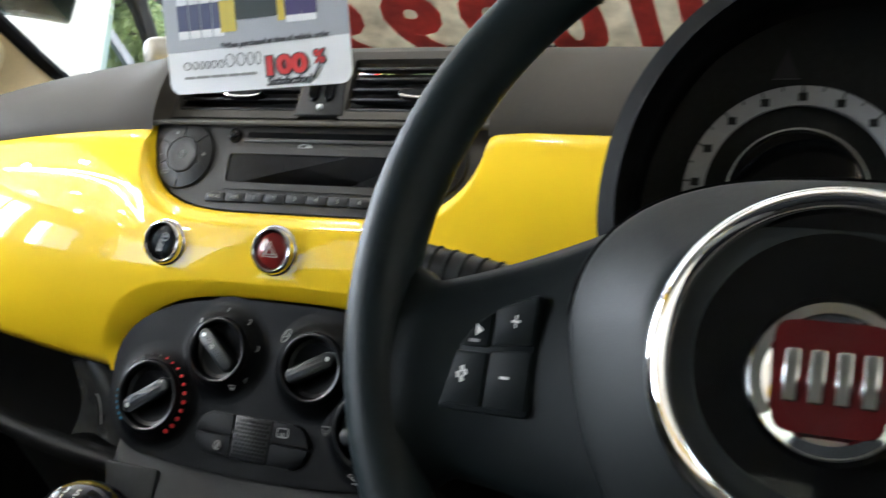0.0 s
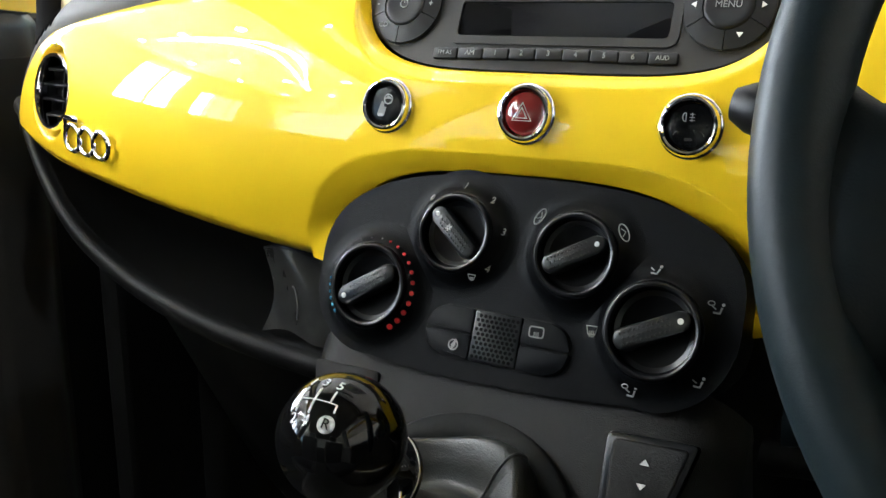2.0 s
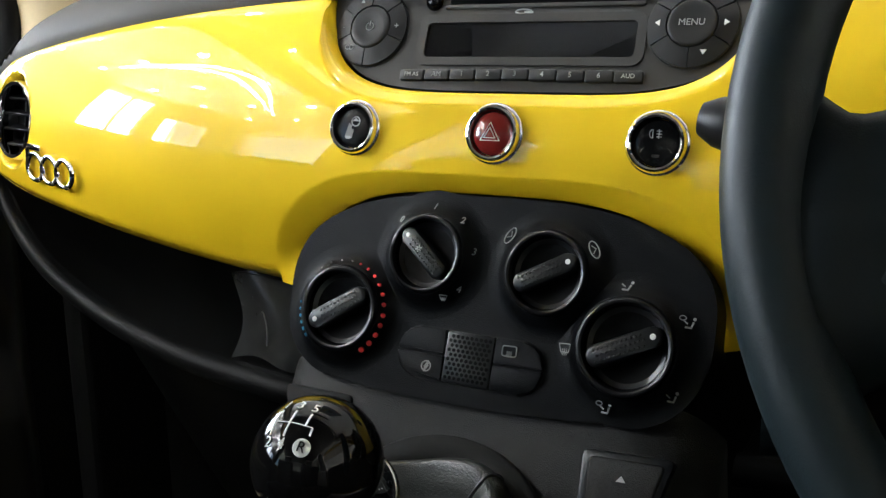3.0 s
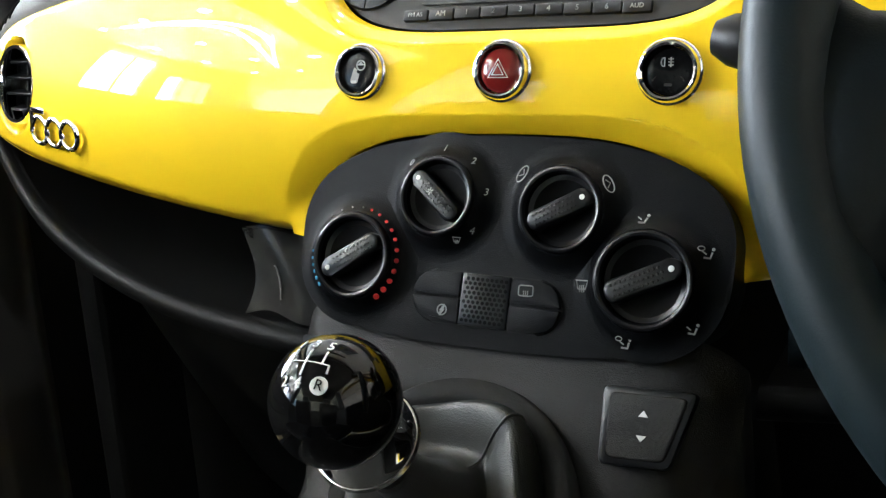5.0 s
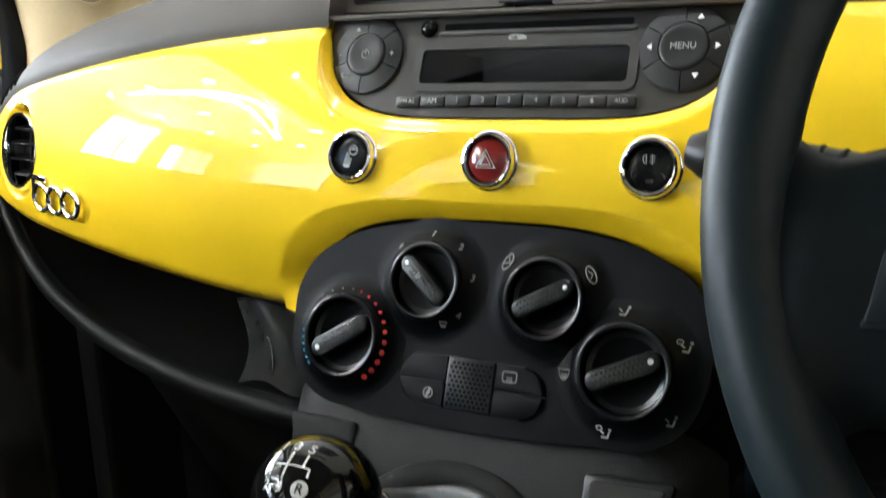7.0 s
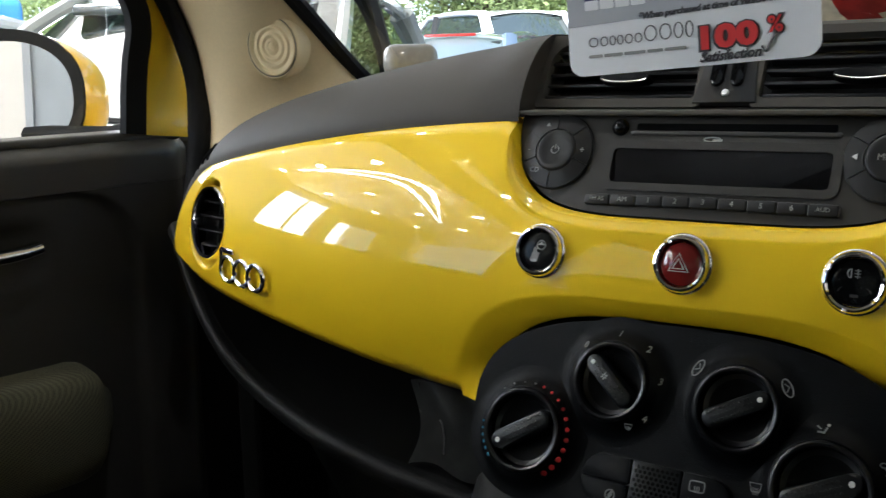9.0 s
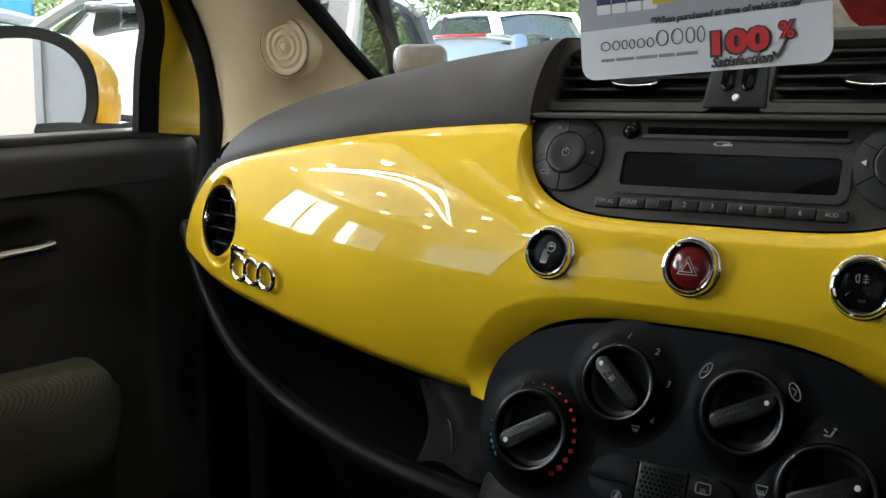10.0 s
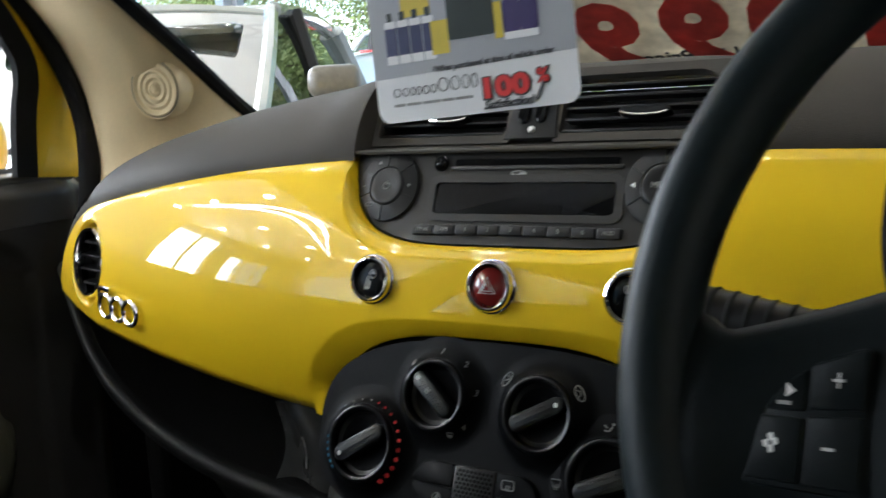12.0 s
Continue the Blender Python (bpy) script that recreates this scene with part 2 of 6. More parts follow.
def rounded(w, h, r, n=6, cx=0.0, cy=0.0):
    """The outline of a rectangle with round corners; r may be four radii (right-top, left-top, left-bottom, right-bottom)."""
    rs = r if isinstance(r, (tuple, list)) else (r, r, r, r)
    out = []
    for q, (sx, sy) in enumerate(((1, 1), (-1, 1), (-1, -1), (1, -1))):
        rr = rs[q]
        for k in range(n + 1):
            a = math.pi / 2 * (q + k / n)
            out.append((cx + sx * (w / 2 - rr) + rr * math.cos(a), cy + sy * (h / 2 - rr) + rr * math.sin(a)))
    return out


def tube(points, radius, seg=10, closed=False, m=None, flat=1.0):
    """A round bar along points; radius may be a function of 0..1."""
    bm = bmesh.new()
    pts = [Vector(p) for p in points]
    n = len(pts)
    rings = []
    up = Vector((0.13, 0.21, 0.97))
    for i, p in enumerate(pts):
        a = pts[(i - 1) % n] if closed or i else p
        b = pts[(i + 1) % n] if closed or i < n - 1 else p
        d = (b - a).normalized()
        s = d.cross(up)
        s = s.normalized() if s.length > 1e-4 else Vector((1, 0, 0))
        t = s.cross(d)
        r = radius(i / max(1, n - 1)) if callable(radius) else radius
        rings.append([bm.verts.new(p + (s * math.cos(2 * math.pi * k / seg) + t * flat * math.sin(2 * math.pi * k / seg)) * r) for k in range(seg)])
    for i in range(n if closed else n - 1):
        a, b = rings[i], rings[(i + 1) % n]
        for k in range(seg):
            bm.faces.new((a[k], a[(k + 1) % seg], b[(k + 1) % seg], b[k]))
    if not closed:
        bm.faces.new(rings[0][::-1])
        bm.faces.new(rings[-1])
    if m is not None:
        bm.transform(m)
    return bm


def spline(ctrl, n):
    """Points of a smooth curve through a few control points."""
    c = [Vector(p) for p in ctrl]
    out = []
    for i in range(n):
        s = i / (n - 1) * (len(c) - 1)
        k = min(int(s), len(c) - 2)
        t = s - k
        p0, p1, p2, p3 = c[max(k - 1, 0)], c[k], c[k + 1], c[min(k + 2, len(c) - 1)]
        out.append(0.5 * ((2 * p1) + (p2 - p0) * t + (2 * p0 - 5 * p1 + 4 * p2 - p3) * t * t + (3 * p1 - p0 - 3 * p2 + p3) * t ** 3))
    return out


def join(*bms):
    out = bms[0]
    for b in bms[1:]:
        me = bpy.data.meshes.new("tmp")
        b.to_mesh(me)
        out.from_mesh(me)
        b.free()
        bpy.data.meshes.remove(me)
    return out


def text_mesh(body, size, material, parent, m, name="lettering", depth=0.0002, align="CENTER", shear=0.0, space=1.0, bold=0.0, label=""):
    cu = bpy.data.curves.new("text", "FONT")
    cu.body, cu.size, cu.extrude, cu.align_x, cu.align_y, cu.shear, cu.space_character, cu.offset = body, size, depth, align, "CENTER", shear, space, bold
    cu.resolution_u = 3
    tmp = bpy.data.objects.new("text", cu)
    scene.collection.objects.link(tmp)
    dg = bpy.context.evaluated_depsgraph_get()
    me = bpy.data.meshes.new_from_object(tmp.evaluated_get(dg))
    bpy.data.objects.remove(tmp)
    me.name = name
    me.transform(m)
    me.materials.clear()
    me.materials.append(material)
    ob = new(name, me)
    ob.parent = parent
    ob.matrix_parent_inverse = chain(parent).inverted()
    if label:
        ob["label"] = label
    return ob


def facing(at, normal, up=(0, 0, 1)):
    """A pose whose z is the normal and whose y is up."""
    z = Vector(normal).normalized()
    x = Vector(up).cross(z).normalized()
    y = z.cross(x)
    m = Matrix((x, y, z)).transposed().to_4x4()
    m.translation = at
    return m


def lin(a, b, n):
    return [a + (b - a) * i / (n - 1) for i in range(n)]


def smooth(a, b, x):
    t = max(0.0, min(1.0, (x - a) / (b - a)))
    return t * t * (3 - 2 * t)


# ---- dashboard ----
RADIO_W, ARCH_W = {-1: 0.1275, 1: 0.1400}, 0.1315


def side(x):
    return 1 if x > 0 else -1


def plan(x):
    u = max(0.0, abs(x) - 0.1)
    return 0.40 * u * u + 0.5 * max(0.0, abs(x) - 0.40) ** 1.5


def fascia_y(x, z):
    return plan(x) + 3.3 * (z - 0.81) ** 2 - 0.0053


def pad_edge(x):
    u = max(0.0, abs(x) - 0.12)
    if x > 0:
        return 0.9300 + 0.002 * smooth(0.13, 0.17, x) - 0.07 * u ** 1.7
    return 0.9300 - 0.031 * u - 0.296 * u * u - 0.05 * max(0.0, (abs(x) - 0.43) / 0.07) ** 2.5


def fascia_top(x):
    w = RADIO_W[side(x)]
    if abs(x) >= w:
        return pad_edge(x) - 0.004 * smooth(w + 0.006, w, abs(x))
    return 0.9284 - 0.0564 * (1 - (abs(x) / w) ** 5) ** 0.5


def arch(x, w, h):
    return 0.742 + (h - 0.742) * max(0.0, 1 - (abs(x) / w) ** 3.5) ** 0.5 if abs(x) < w else 0.742


def fascia_bottom(x):
    low = 0.7505 - 0.008 * smooth(0.0, 0.1, x) + 0.18 * max(0.0, abs(x) - 0.15) ** 1.2
    return max(low if abs(x) >= ARCH_W else 0.0, arch(x, ARCH_W, 0.8165)) if abs(x) < ARCH_W else low


VENT = (-0.4235, 0.842)


def fascia(x, v):
    zb, zt = fascia_bottom(x), fascia_top(x)
    z = zb + (zt - zb) * v
    y = fascia_y(x, z)
    # lip that turns inwards over the climate panel
    h = max(0.0, z - 0.742)
    qi = (abs(x) / ARCH_W) ** 3.5 + (h / 0.0745) ** 2 - 1
    qo = 1 - (abs(x) / (0.146 if x > 0 else 0.153)) ** 4.6 - (h / 0.0865) ** 2
    if qo > 0:
        lip = smooth(0.0, 0.036, h)
        q = 1 - max(0.0, qi) / (max(0.0, qi) + qo)
        y += (0.0085 * lip - 0.012 * (1 - lip)) * q
    # rolled lower edge and rolled edge beside the radio
    y += 0.006 * smooth(0.008, 0.0, z - zb) * (abs(x) > 0.15)
    y += 0.004 * smooth(0.006, 0.0, zt - z)
    # round well of the end outlet
    for sx in (1, -1):
        r = math.hypot((x - sx * VENT[0]) * 1.13, z - VENT[1])
        y += 0.030 * smooth(0.0365, 0.0305, r)
    return (x, y, z)


def steps(marks, gap):
    xs = []
    for a, b in zip(marks, marks[1:]):
        n = max(2, int(abs(b - a) / gap))
        xs += [a + (b - a) * i / n for i in range(n)]
    return xs + [marks[-1]]


dash = thing("dashboard", "glossy yellow painted dashboard with grained dark grey top pad", "dashboard", (0, 0.2, 0.7))
fx = steps((-0.4995, -0.47, -0.38, -0.16, -0.138, -0.1325, -0.1305, -0.1285, -0.1265, -0.115, 0.115, 0.1285, 0.1305, 0.1325, 0.1385, 0.1395, 0.1405, 0.142, 0.16, 0.38, 0.4995), 0.002)
part("fascia", sheet(fascia, fx, [0, 0.015, 0.03, 0.05, 0.075, 0.1] + lin(0.12, 0.9, 48) + [0.92, 0.94, 0.96, 0.975, 0.99, 1.0],
                     back=lambda p, u, v: p + Vector((0, 0.012, 0))), YELLOW, dash, "glossy yellow painted fascia", angle=60)


def crest(x):
    if x > 0:
        return 0.982 - 0.02 * max(0.0, x - 0.2)
    return pad_edge(x) + 0.011 * max(0.0, min(1.0, (0.42 - abs(x)) / 0.29)) ** 1.2 + 0.041 * (1 - 0.10 * smooth(0.38, 0.5, abs(x)))


def pad(x, v):
    """From the fascia's upper edge over the crest to the foot of the windscreen."""
    z0, z1 = pad_edge(x), crest(x)
    y0 = fascia_y(x, z0) + 0.001
    far = 0.50 - 0.9 * max(0.0, abs(x) - 0.1) ** 1.9
    far = max(far, y0 + 0.14)
    deep = 0.085 - 0.033 * smooth(0.185, RADIO_W[side(x)], abs(x))
    if v < 0.5:
        a = v / 0.5
        return (x, y0 + deep * a ** 1.35, z0 + 0.0015 + (z1 - z0) * (1 - (1 - a) ** 1.7))
    a = (v - 0.5) / 0.5
    return (x, y0 + deep + (far - y0 - deep) * a, z1 + 0.0015 - 0.012 * a * a)


for sx, nm in ((-1, "upper_pad"), (1, "upper_pad")):
    part(nm, sheet(pad, [sx * x for x in steps((RADIO_W[sx] - 0.0013, 0.2, 0.44, 0.51), 0.006)], lin(0, 1, 28), back=lambda p, u, v: p - Vector((0, 0, 0.004))), PAD, dash,
         "grained dark grey soft dashboard top", angle=70)
# slots of the side demister at the pad's end, as thin dark bars on it
for k in range(4):
    x = -0.446 - 0.0075 * k
    part("demister_slot", tube([Vector(pad(x - 0.01 * v, v)) + Vector((0, -0.0003, 0.0004)) for v in lin(0.02, 0.13, 8)], 0.0012, 6), RECESS, dash)

# the middle of the top: a raised hood round the two outlets, running back to the windscreen
VL = 30.0  # lean of the outlets' face
vent_m = facing((0, 0.0830, 0.957), (0, -math.cos(radians(VL)), math.sin(radians(VL))))


def hood(x, v):
    w = abs(x) / (RADIO_W[side(x)] + 0.002)
    top = 0.985 - 0.005 * w ** 6
    if v < 0.35:
        a = v / 0.35
        return (x, 0.102 + 0.03 * a ** 1.5 - 0.004 * w * w, top - 0.008 + 0.008 * (1 - (1 - a) ** 2))
    a = (v - 0.35) / 0.65
    return (x, 0.132 + 0.361 * a, top - 0.018 * a)


part("centre_hood", sheet(hood, steps((-0.1285, -0.1, 0.1, RADIO_W[1] + 0.001), 0.006), lin(0, 1, 24), back=lambda p, u, v: p - Vector((0, 0, 0.004))), PAD, dash, "grained grey hood over the middle outlets")

vents = thing("centre_air_vents", "pair of black slatted air vents in a grey frame", "air vent", (0, 0.07, 0.935))


def ring_plate(outer, inner, depth, m):
    """A plate with a hole: both outlines with the same number of points."""
    bm = bmesh.new()
    n = len(outer)
    lv = [[bm.verts.new((x, y, z)) for x, y in pts] for pts, z in ((outer, 0), (outer, depth), (inner, depth), (inner, -0.004))]
    for a, b in ((0, 1), (1, 2), (2, 3)):
        for k in range(n):
            bm.faces.new((lv[a][k], lv[a][(k + 1) % n], lv[b][(k + 1) % n], lv[b][k]))
    bm.transform(m)
    return bm


for sx in (-1, 1):
    cx = sx * 0.0720
    # round corner at the outer top
    rr = (0.016, 0.003, 0.003, 0.004) if sx > 0 else (0.003, 0.016, 0.004, 0.003)
    inner = rounded(0.1045, 0.0415, rr, 6, cx, 0.0)
    outer = rounded(0.1145, 0.0535, 0.004, 6, cx, 0.0)
    part("vent_frame", ring_plate(outer, inner, 0.003, vent_m), PAD, vents)
    part("vent_well", prism(rounded(0.1045, 0.0415, 0.003, 3, cx, 0.0), 0.002, m=vent_m @ Matrix.Translation((0, 0, -0.022))), DEEP, vents)
    for k in range(5):
        part("slat", box(0.103, 0.0022, 0.013, 0.0008, 2, vent_m @ Matrix.Translation((cx, -0.0165 + 0.0082 * k, -0.0055)) @ pose(0, 0, 0, 16, 0, 0)), RADIODARK, vents)
    tm = vent_m @ Matrix.Translation((cx + 0.006, -0.0080, 0.0005))
    tab = part("tab", prism([(0.0172 * math.cos(a), 0.0034 * abs(math.sin(a)) ** 0.8 * (1 if math.sin(a) > 0 else -1)) for a in lin(0, 2 * math.pi, 33)[:-1]], 0.0072, 0.0014, 2, tm), BLACK, vents, "dark lens-shaped tab with a chrome edge")
    part("chrome_edge", tube([(0.0163 * math.cos(a), -0.0034 * math.sin(a), 0.0070) for a in lin(0.35, math.pi - 0.35, 18)], 0.0007, 6, m=tm), CHROME, tab)
part("vent_base", box(0.2680, 0.060, 0.003, 0.001, 1, Matrix.Translation((0.006, 0.0750, 0.9325))), PAD, vents)
for sx in (-1, 1):
    # side of the bezel, from the pad's inner edge to the outlets' frame
    part("bezel_side", sheet(lambda k, w: Vector(pad(sx * (RADIO_W[sx] - 0.0007), 0.5 * k)) * (1 - w) + (vent_m @ Vector((sx * 0.1285, -0.0300 + 0.0560 * k, 0.0028))) * w, lin(0, 1, 12), lin(0, 1, 5),
         back=lambda p, u, v: p + Vector((0, 0.004, -0.002))), PAD, vents)
for sx in (-1, 1):
    part("cheek", box(0.0120 if sx < 0 else 0.018, 0.0480, 0.060, 0.003, 2, vent_m @ Matrix.Translation((-0.1320 if sx < 0 else 0.1370, -0.0045, -0.028))), PAD, vents)
part("vent_housing", box(0.2500, 0.030, 0.050, 0.002, 1, vent_m @ Matrix.Translation((0, 0, -0.040)) @ pose(0, 0, 0, 90, 0, 0)), DEEP, vents)
mid = part("divider", prism([(-0.0195, -0.0245), (0.0195, -0.0245), (0.0135, 0.0245), (-0.0135, 0.0245)], 0.0045, 0.0015, 2, vent_m), RADIODARK, vents, "grey tapered bridge")
for sx in (-1, 1):
    part("toggle", prism(rounded(0.0078, 0.020, 0.0037, 5, sx * 0.0062, -0.004), 0.0065, 0.002, 3, vent_m), GLOSSBLACK, mid)
part("push_stud", lathe([(0.0, 0.0062), (0.0018, 0.006), (0.0024, 0.0045), (0.0024, 0.003)], 14, vent_m @ Matrix.Translation((0.0004, -0.0182, 0.0))), WHITEINK, mid)

# ---- radio ----
RL = 24.0
rad_m = facing((0, 0.0395, 0.9015), (0, -math.cos(radians(RL)), math.sin(radians(RL))))
radio = thing("car_radio", "grey car radio with two round button clusters and dark display", "radio", (0, 0.04, 0.872))


def radio_outline(n=60):
    pts = []
    for k in range(n + 1):
        a, b = -RADIO_W[-1], RADIO_W[1]
        x = a + (b - a) * (0.5 - 0.5 * math.cos(math.pi * k / n))
        z = fascia_top(max(a + 1e-5, min(b - 1e-5, x)))
        pts.append((x * 0.994, (z - 0.9015) / math.cos(radians(RL)) + 0.0005))
    return pts + [(RADIO_W[1] * 0.994, 0.0355), (-RADIO_W[-1] * 0.994, 0.0355)]


part("faceplate", prism(radio_outline(), 0.005, 0.0016, 2, rad_m @ Matrix.Translation((0, 0, -0.004))), RADIO, radio, "satin dark grey faceplate", angle=50)
part("seam", box(0.2640, 0.0012, 0.002, 0, 1, rad_m @ Matrix.Translation((0.006, 0.0338, 0.0008))), DEEP, radio)
# disc slot with its groove, display and preset keys
part("disc_slot", prism(rounded(0.1175, 0.0046, 0.0016, 4, 0.0125, 0.0244), 0.0013, 0.0002, 1, rad_m), RECESS, radio, "black disc slot")
part("slot_lip", prism(rounded(0.1230, 0.0030, 0.0014, 4, 0.0125, 0.0205), 0.0022, 0.0009, 2, rad_m), RADIO, radio)
part("eject_button", lathe([(0, 0.0042), (0.002, 0.0040), (0.0035, 0.0030), (0.0040, 0.0014), (0.0052, 0.0016), (0.0054, 0.0)], 20, rad_m @ Matrix.Translation((-0.0565, 0.0236, 0.001))), GLOSSBLACK, radio)
part("display_bezel", ring_plate(rounded(0.1400, 0.0315, 0.007, 6, 0.0065, -0.0005), rounded(0.1290, 0.0215, 0.003, 6, 0.0065, -0.0005), 0.0022, rad_m), RADIO, radio, "bevelled display surround", angle=20)
part("display", prism(rounded(0.1310, 0.0235, 0.003, 6, 0.0065, -0.0005), 0.0006, m=rad_m @ Matrix.Translation((0, 0, 0.0004))), DISPLAY, radio, "dark unlit display")
part("emblem_print", tube([(0.002 + 0.0050 * math.cos(a), 0.0168 + 0.0014 * math.sin(a), 0.0012) for a in lin(0.4, 5.6, 14)], 0.0005, 5, m=rad_m), SYMBOLINK, radio)
part("emblem_print", box(0.0055, 0.0014, 0.0004, m=rad_m @ Matrix.Translation((0.0052, 0.0164, 0.0012))), SYMBOLINK, radio)
PRESETS = ("FM AS", "AM", "1", "2", "3", "4", "5", "6", "AUD")
for k, word in enumerate(PRESETS):
    x = -0.0632 + 0.0166 * k + 0.0015
    wide = 0.0161
    key = part("preset_key", prism(rounded(wide, 0.0068, 0.0012, 3), 0.0030, 0.0009, 2, rad_m @ Matrix.Translation((x - 0.001, -0.0220 - 0.0002 * abs(k - 4), 0.0008))), RADIODARK, radio)
    text_mesh(word, 0.0044 if len(word) < 3 else 0.0036, GREYINK, key, rad_m @ Matrix.Translation((x - 0.001, -0.0220 - 0.0002 * abs(k - 4), 0.0040)))


def dome_key(r0, r1, a0, a1, m):
    """A piece of the keypad's shallow dome, with its rim turned down."""
    def f(a, v):
        r = r0 + (r1 - r0) * min(1.0, max(0.0, (v - 0.06) / 0.80))
        h = 0.0058 - 4.6 * r * r
        if v < 0.05:
            h -= 0.0012
        if v > 0.90:
            h -= 0.0020 * (v - 0.90) / 0.10
        return m @ Vector((r * math.cos(a), r * math.sin(a), h))
    return sheet(f, lin(a0, a1, 14), [0, 0.06, 0.3, 0.6, 0.86, 0.93, 1.0], back=lambda p, u, v: p - m.to_3x3() @ Vector((0, 0, 0.002)))


for cx, cuts in ((-0.0965, (-22, 42, 95, 150, 200, 265)), (0.1010, (-30, 30, 90, 150, 210, 270))):
    km = rad_m @ Matrix.Translation((cx, 0.0072, 0.0002))
    cl = part("round_keypad", lathe([(0.0, 0.0016), (0.0240, 0.0016), (0.0252, 0.0010), (0.0256, -0.002)], 48, km), DEEP, radio)
    for k, a in enumerate(cuts):
        b = cuts[(k + 1) % len(cuts)] + (360 if k == len(cuts) - 1 else 0)
        part("segment_key", dome_key(0.0140, 0.0243, radians(a) + 0.016, radians(b) - 0.016, km), RADIODARK, cl, angle=50)
    part("centre_button", lathe([(0, 0.0050), (0.0090, 0.0052), (0.0116, 0.0056), (0.0130, 0.0052), (0.0136, 0.0044), (0.0136, 0.0)], 40, km), RADIODARK, cl)
    if cx < 0:
        part("power_mark", tube([(0.0026 * math.sin(a), 0.0026 * math.cos(a), 0.0067) for a in lin(0.5, 5.78, 12)], 0.0004, 4, m=km @ Matrix.Translation((0, 0, -0.0014))), GREYINK, cl)
        part("power_mark", box(0.0006, 0.003, 0.0004, m=km @ Matrix.Translation((0, 0.0020, 0.0053))), GREYINK, cl)
        text_mesh("+", 0.006, GREYINK, cl, km @ Matrix.Translation((0.0185, 0, 0.0052)))
        text_mesh("-", 0.006, GREYINK, cl, km @ Matrix.Translation((-0.0185, 0, 0.0052)))
        text_mesh("CD", 0.0045, GREYINK, cl, km @ Matrix.Translation((-0.012, -0.0137, 0.0052)))
        part("arrow_mark", prism([(-0.0016, -0.001), (0.0016, -0.001), (0, 0.0014)], 0.0003, m=km @ Matrix.Translation((-0.008, 0.0165, 0.0048))), GREYINK, cl)
    else:
        text_mesh("MENU", 0.0052, GREYINK, cl, km @ Matrix.Translation((0, 0, 0.0054)))
        for rz, px, py in ((-90, 0.0183, 0), (90, -0.0183, 0), (180, 0.008, -0.0165), (0, 0.008, 0.0165)):
            part("arrow_mark", prism([(-0.0018, -0.0012), (0.0018, -0.0012), (0, 0.0016)], 0.0003, m=km @ Matrix.Translation((px, py, 0.0049)) @ pose(0, 0, 0, 0, 0, rz)), WHITEINK, cl)


# ---- three chrome-ringed switches ----
def switch_at(x, z, cap, label, size=0.94):
    nrm = Vector((0, -1, 6.6 * (z - 0.81) * 0.75))
    m = facing((x, fascia_y(x, z), z), nrm) @ Matrix.Scale(size, 4)
    sw = thing("push_switch", label, "switch", (x, fascia_y(x, z), z - 0.017), "switches on the yellow fascia")
    part("chrome_ring", lathe([(0.0184, -0.004), (0.0184, 0.0006), (0.0176, 0.0016), (0.0170, 0.0018), (0.0168, 0.0044), (0.0160, 0.0058), (0.0149, 0.0062), (0.0138, 0.0056), (0.0133, 0.0036), (0.0132, -0.004)], 56, m), CHROME, sw, "polished chrome ring")
    dome = 0.0052 if cap is REDCAP else 0.0012
    capo = part("cap", lathe([(0, 0.0020 + dome)] + [(0.0131 * math.sin(a), 0.0018 + dome * math.cos(a)) for a in lin(0.2, math.pi / 2, 9)] + [(0.0132, 0.0)], 48, m), cap, sw)
    return sw, capo, m, 0.0022 + dome


sw, cap, m, h = switch_at(-0.0868, 0.852, CAPBLACK, "black push switch with a steering wheel symbol in a chrome ring", 0.91)
part("wheel_symbol", tube([(0.0018 + 0.0030 * math.cos(a), 0.0040 + 0.0030 * math.sin(a), h - 0.0003) for a in lin(0, 6.28, 18)[:-1]], 0.00045, 5, True, m), GREYINK, cap)
part("wheel_symbol", prism([(-0.001, 0.004), (0.0046, 0.004), (0.0018, 0.0062)], 0.0003, m=m @ Matrix.Translation((0, 0, h - 0.0004))), GREYINK, cap)
part("lock_symbol", prism([(-0.006, -0.0062), (-0.0008, -0.0070), (0.0012, 0.0006), (-0.0032, 0.0028)], 0.0004, m=m @ Matrix.Translation((0, 0, h - 0.0007))), DIMINK, cap)
part("lamp_bar", prism(rounded(0.0040, 0.0018, 0.0008, 3, -0.0034, -0.0064), 0.0004, m=m @ Matrix.Translation((0, 0, h - 0.0006))), SYMBOLINK, cap)
sw, cap, m, h = switch_at(0.0028, 0.8515, REDCAP, "domed dark red hazard switch with triangle symbol in chrome ring")
for s in (0.0070, 0.0040):
    part("triangle_symbol", tube([(s * math.sin(a), s * math.cos(a) - 0.0008, h - 0.0009 + (0.0006 if s < 0.005 else 0.0)) for a in (0, 2.094, 4.189)], 0.0005, 5, True, m), WHITEINK, cap)
sw, cap, m, h = switch_at(0.0945, 0.8500, CAPBLACK, "black rear fog lamp push switch in a chrome ring")
part("fog_symbol", tube([(-0.0022 - 0.0018 * math.sin(a), 0.0048 + 0.0024 * math.cos(a), h - 0.0003) for a in lin(0, 3.14, 9)], 0.00032, 5, True, m), GREYINK, cap)
for k in range(3):
    part("fog_symbol", box(0.0030, 0.0004, 0.0003, m=m @ Matrix.Translation((0.0012, 0.0032 + 0.0016 * k, h - 0.0003))), GREYINK, cap)
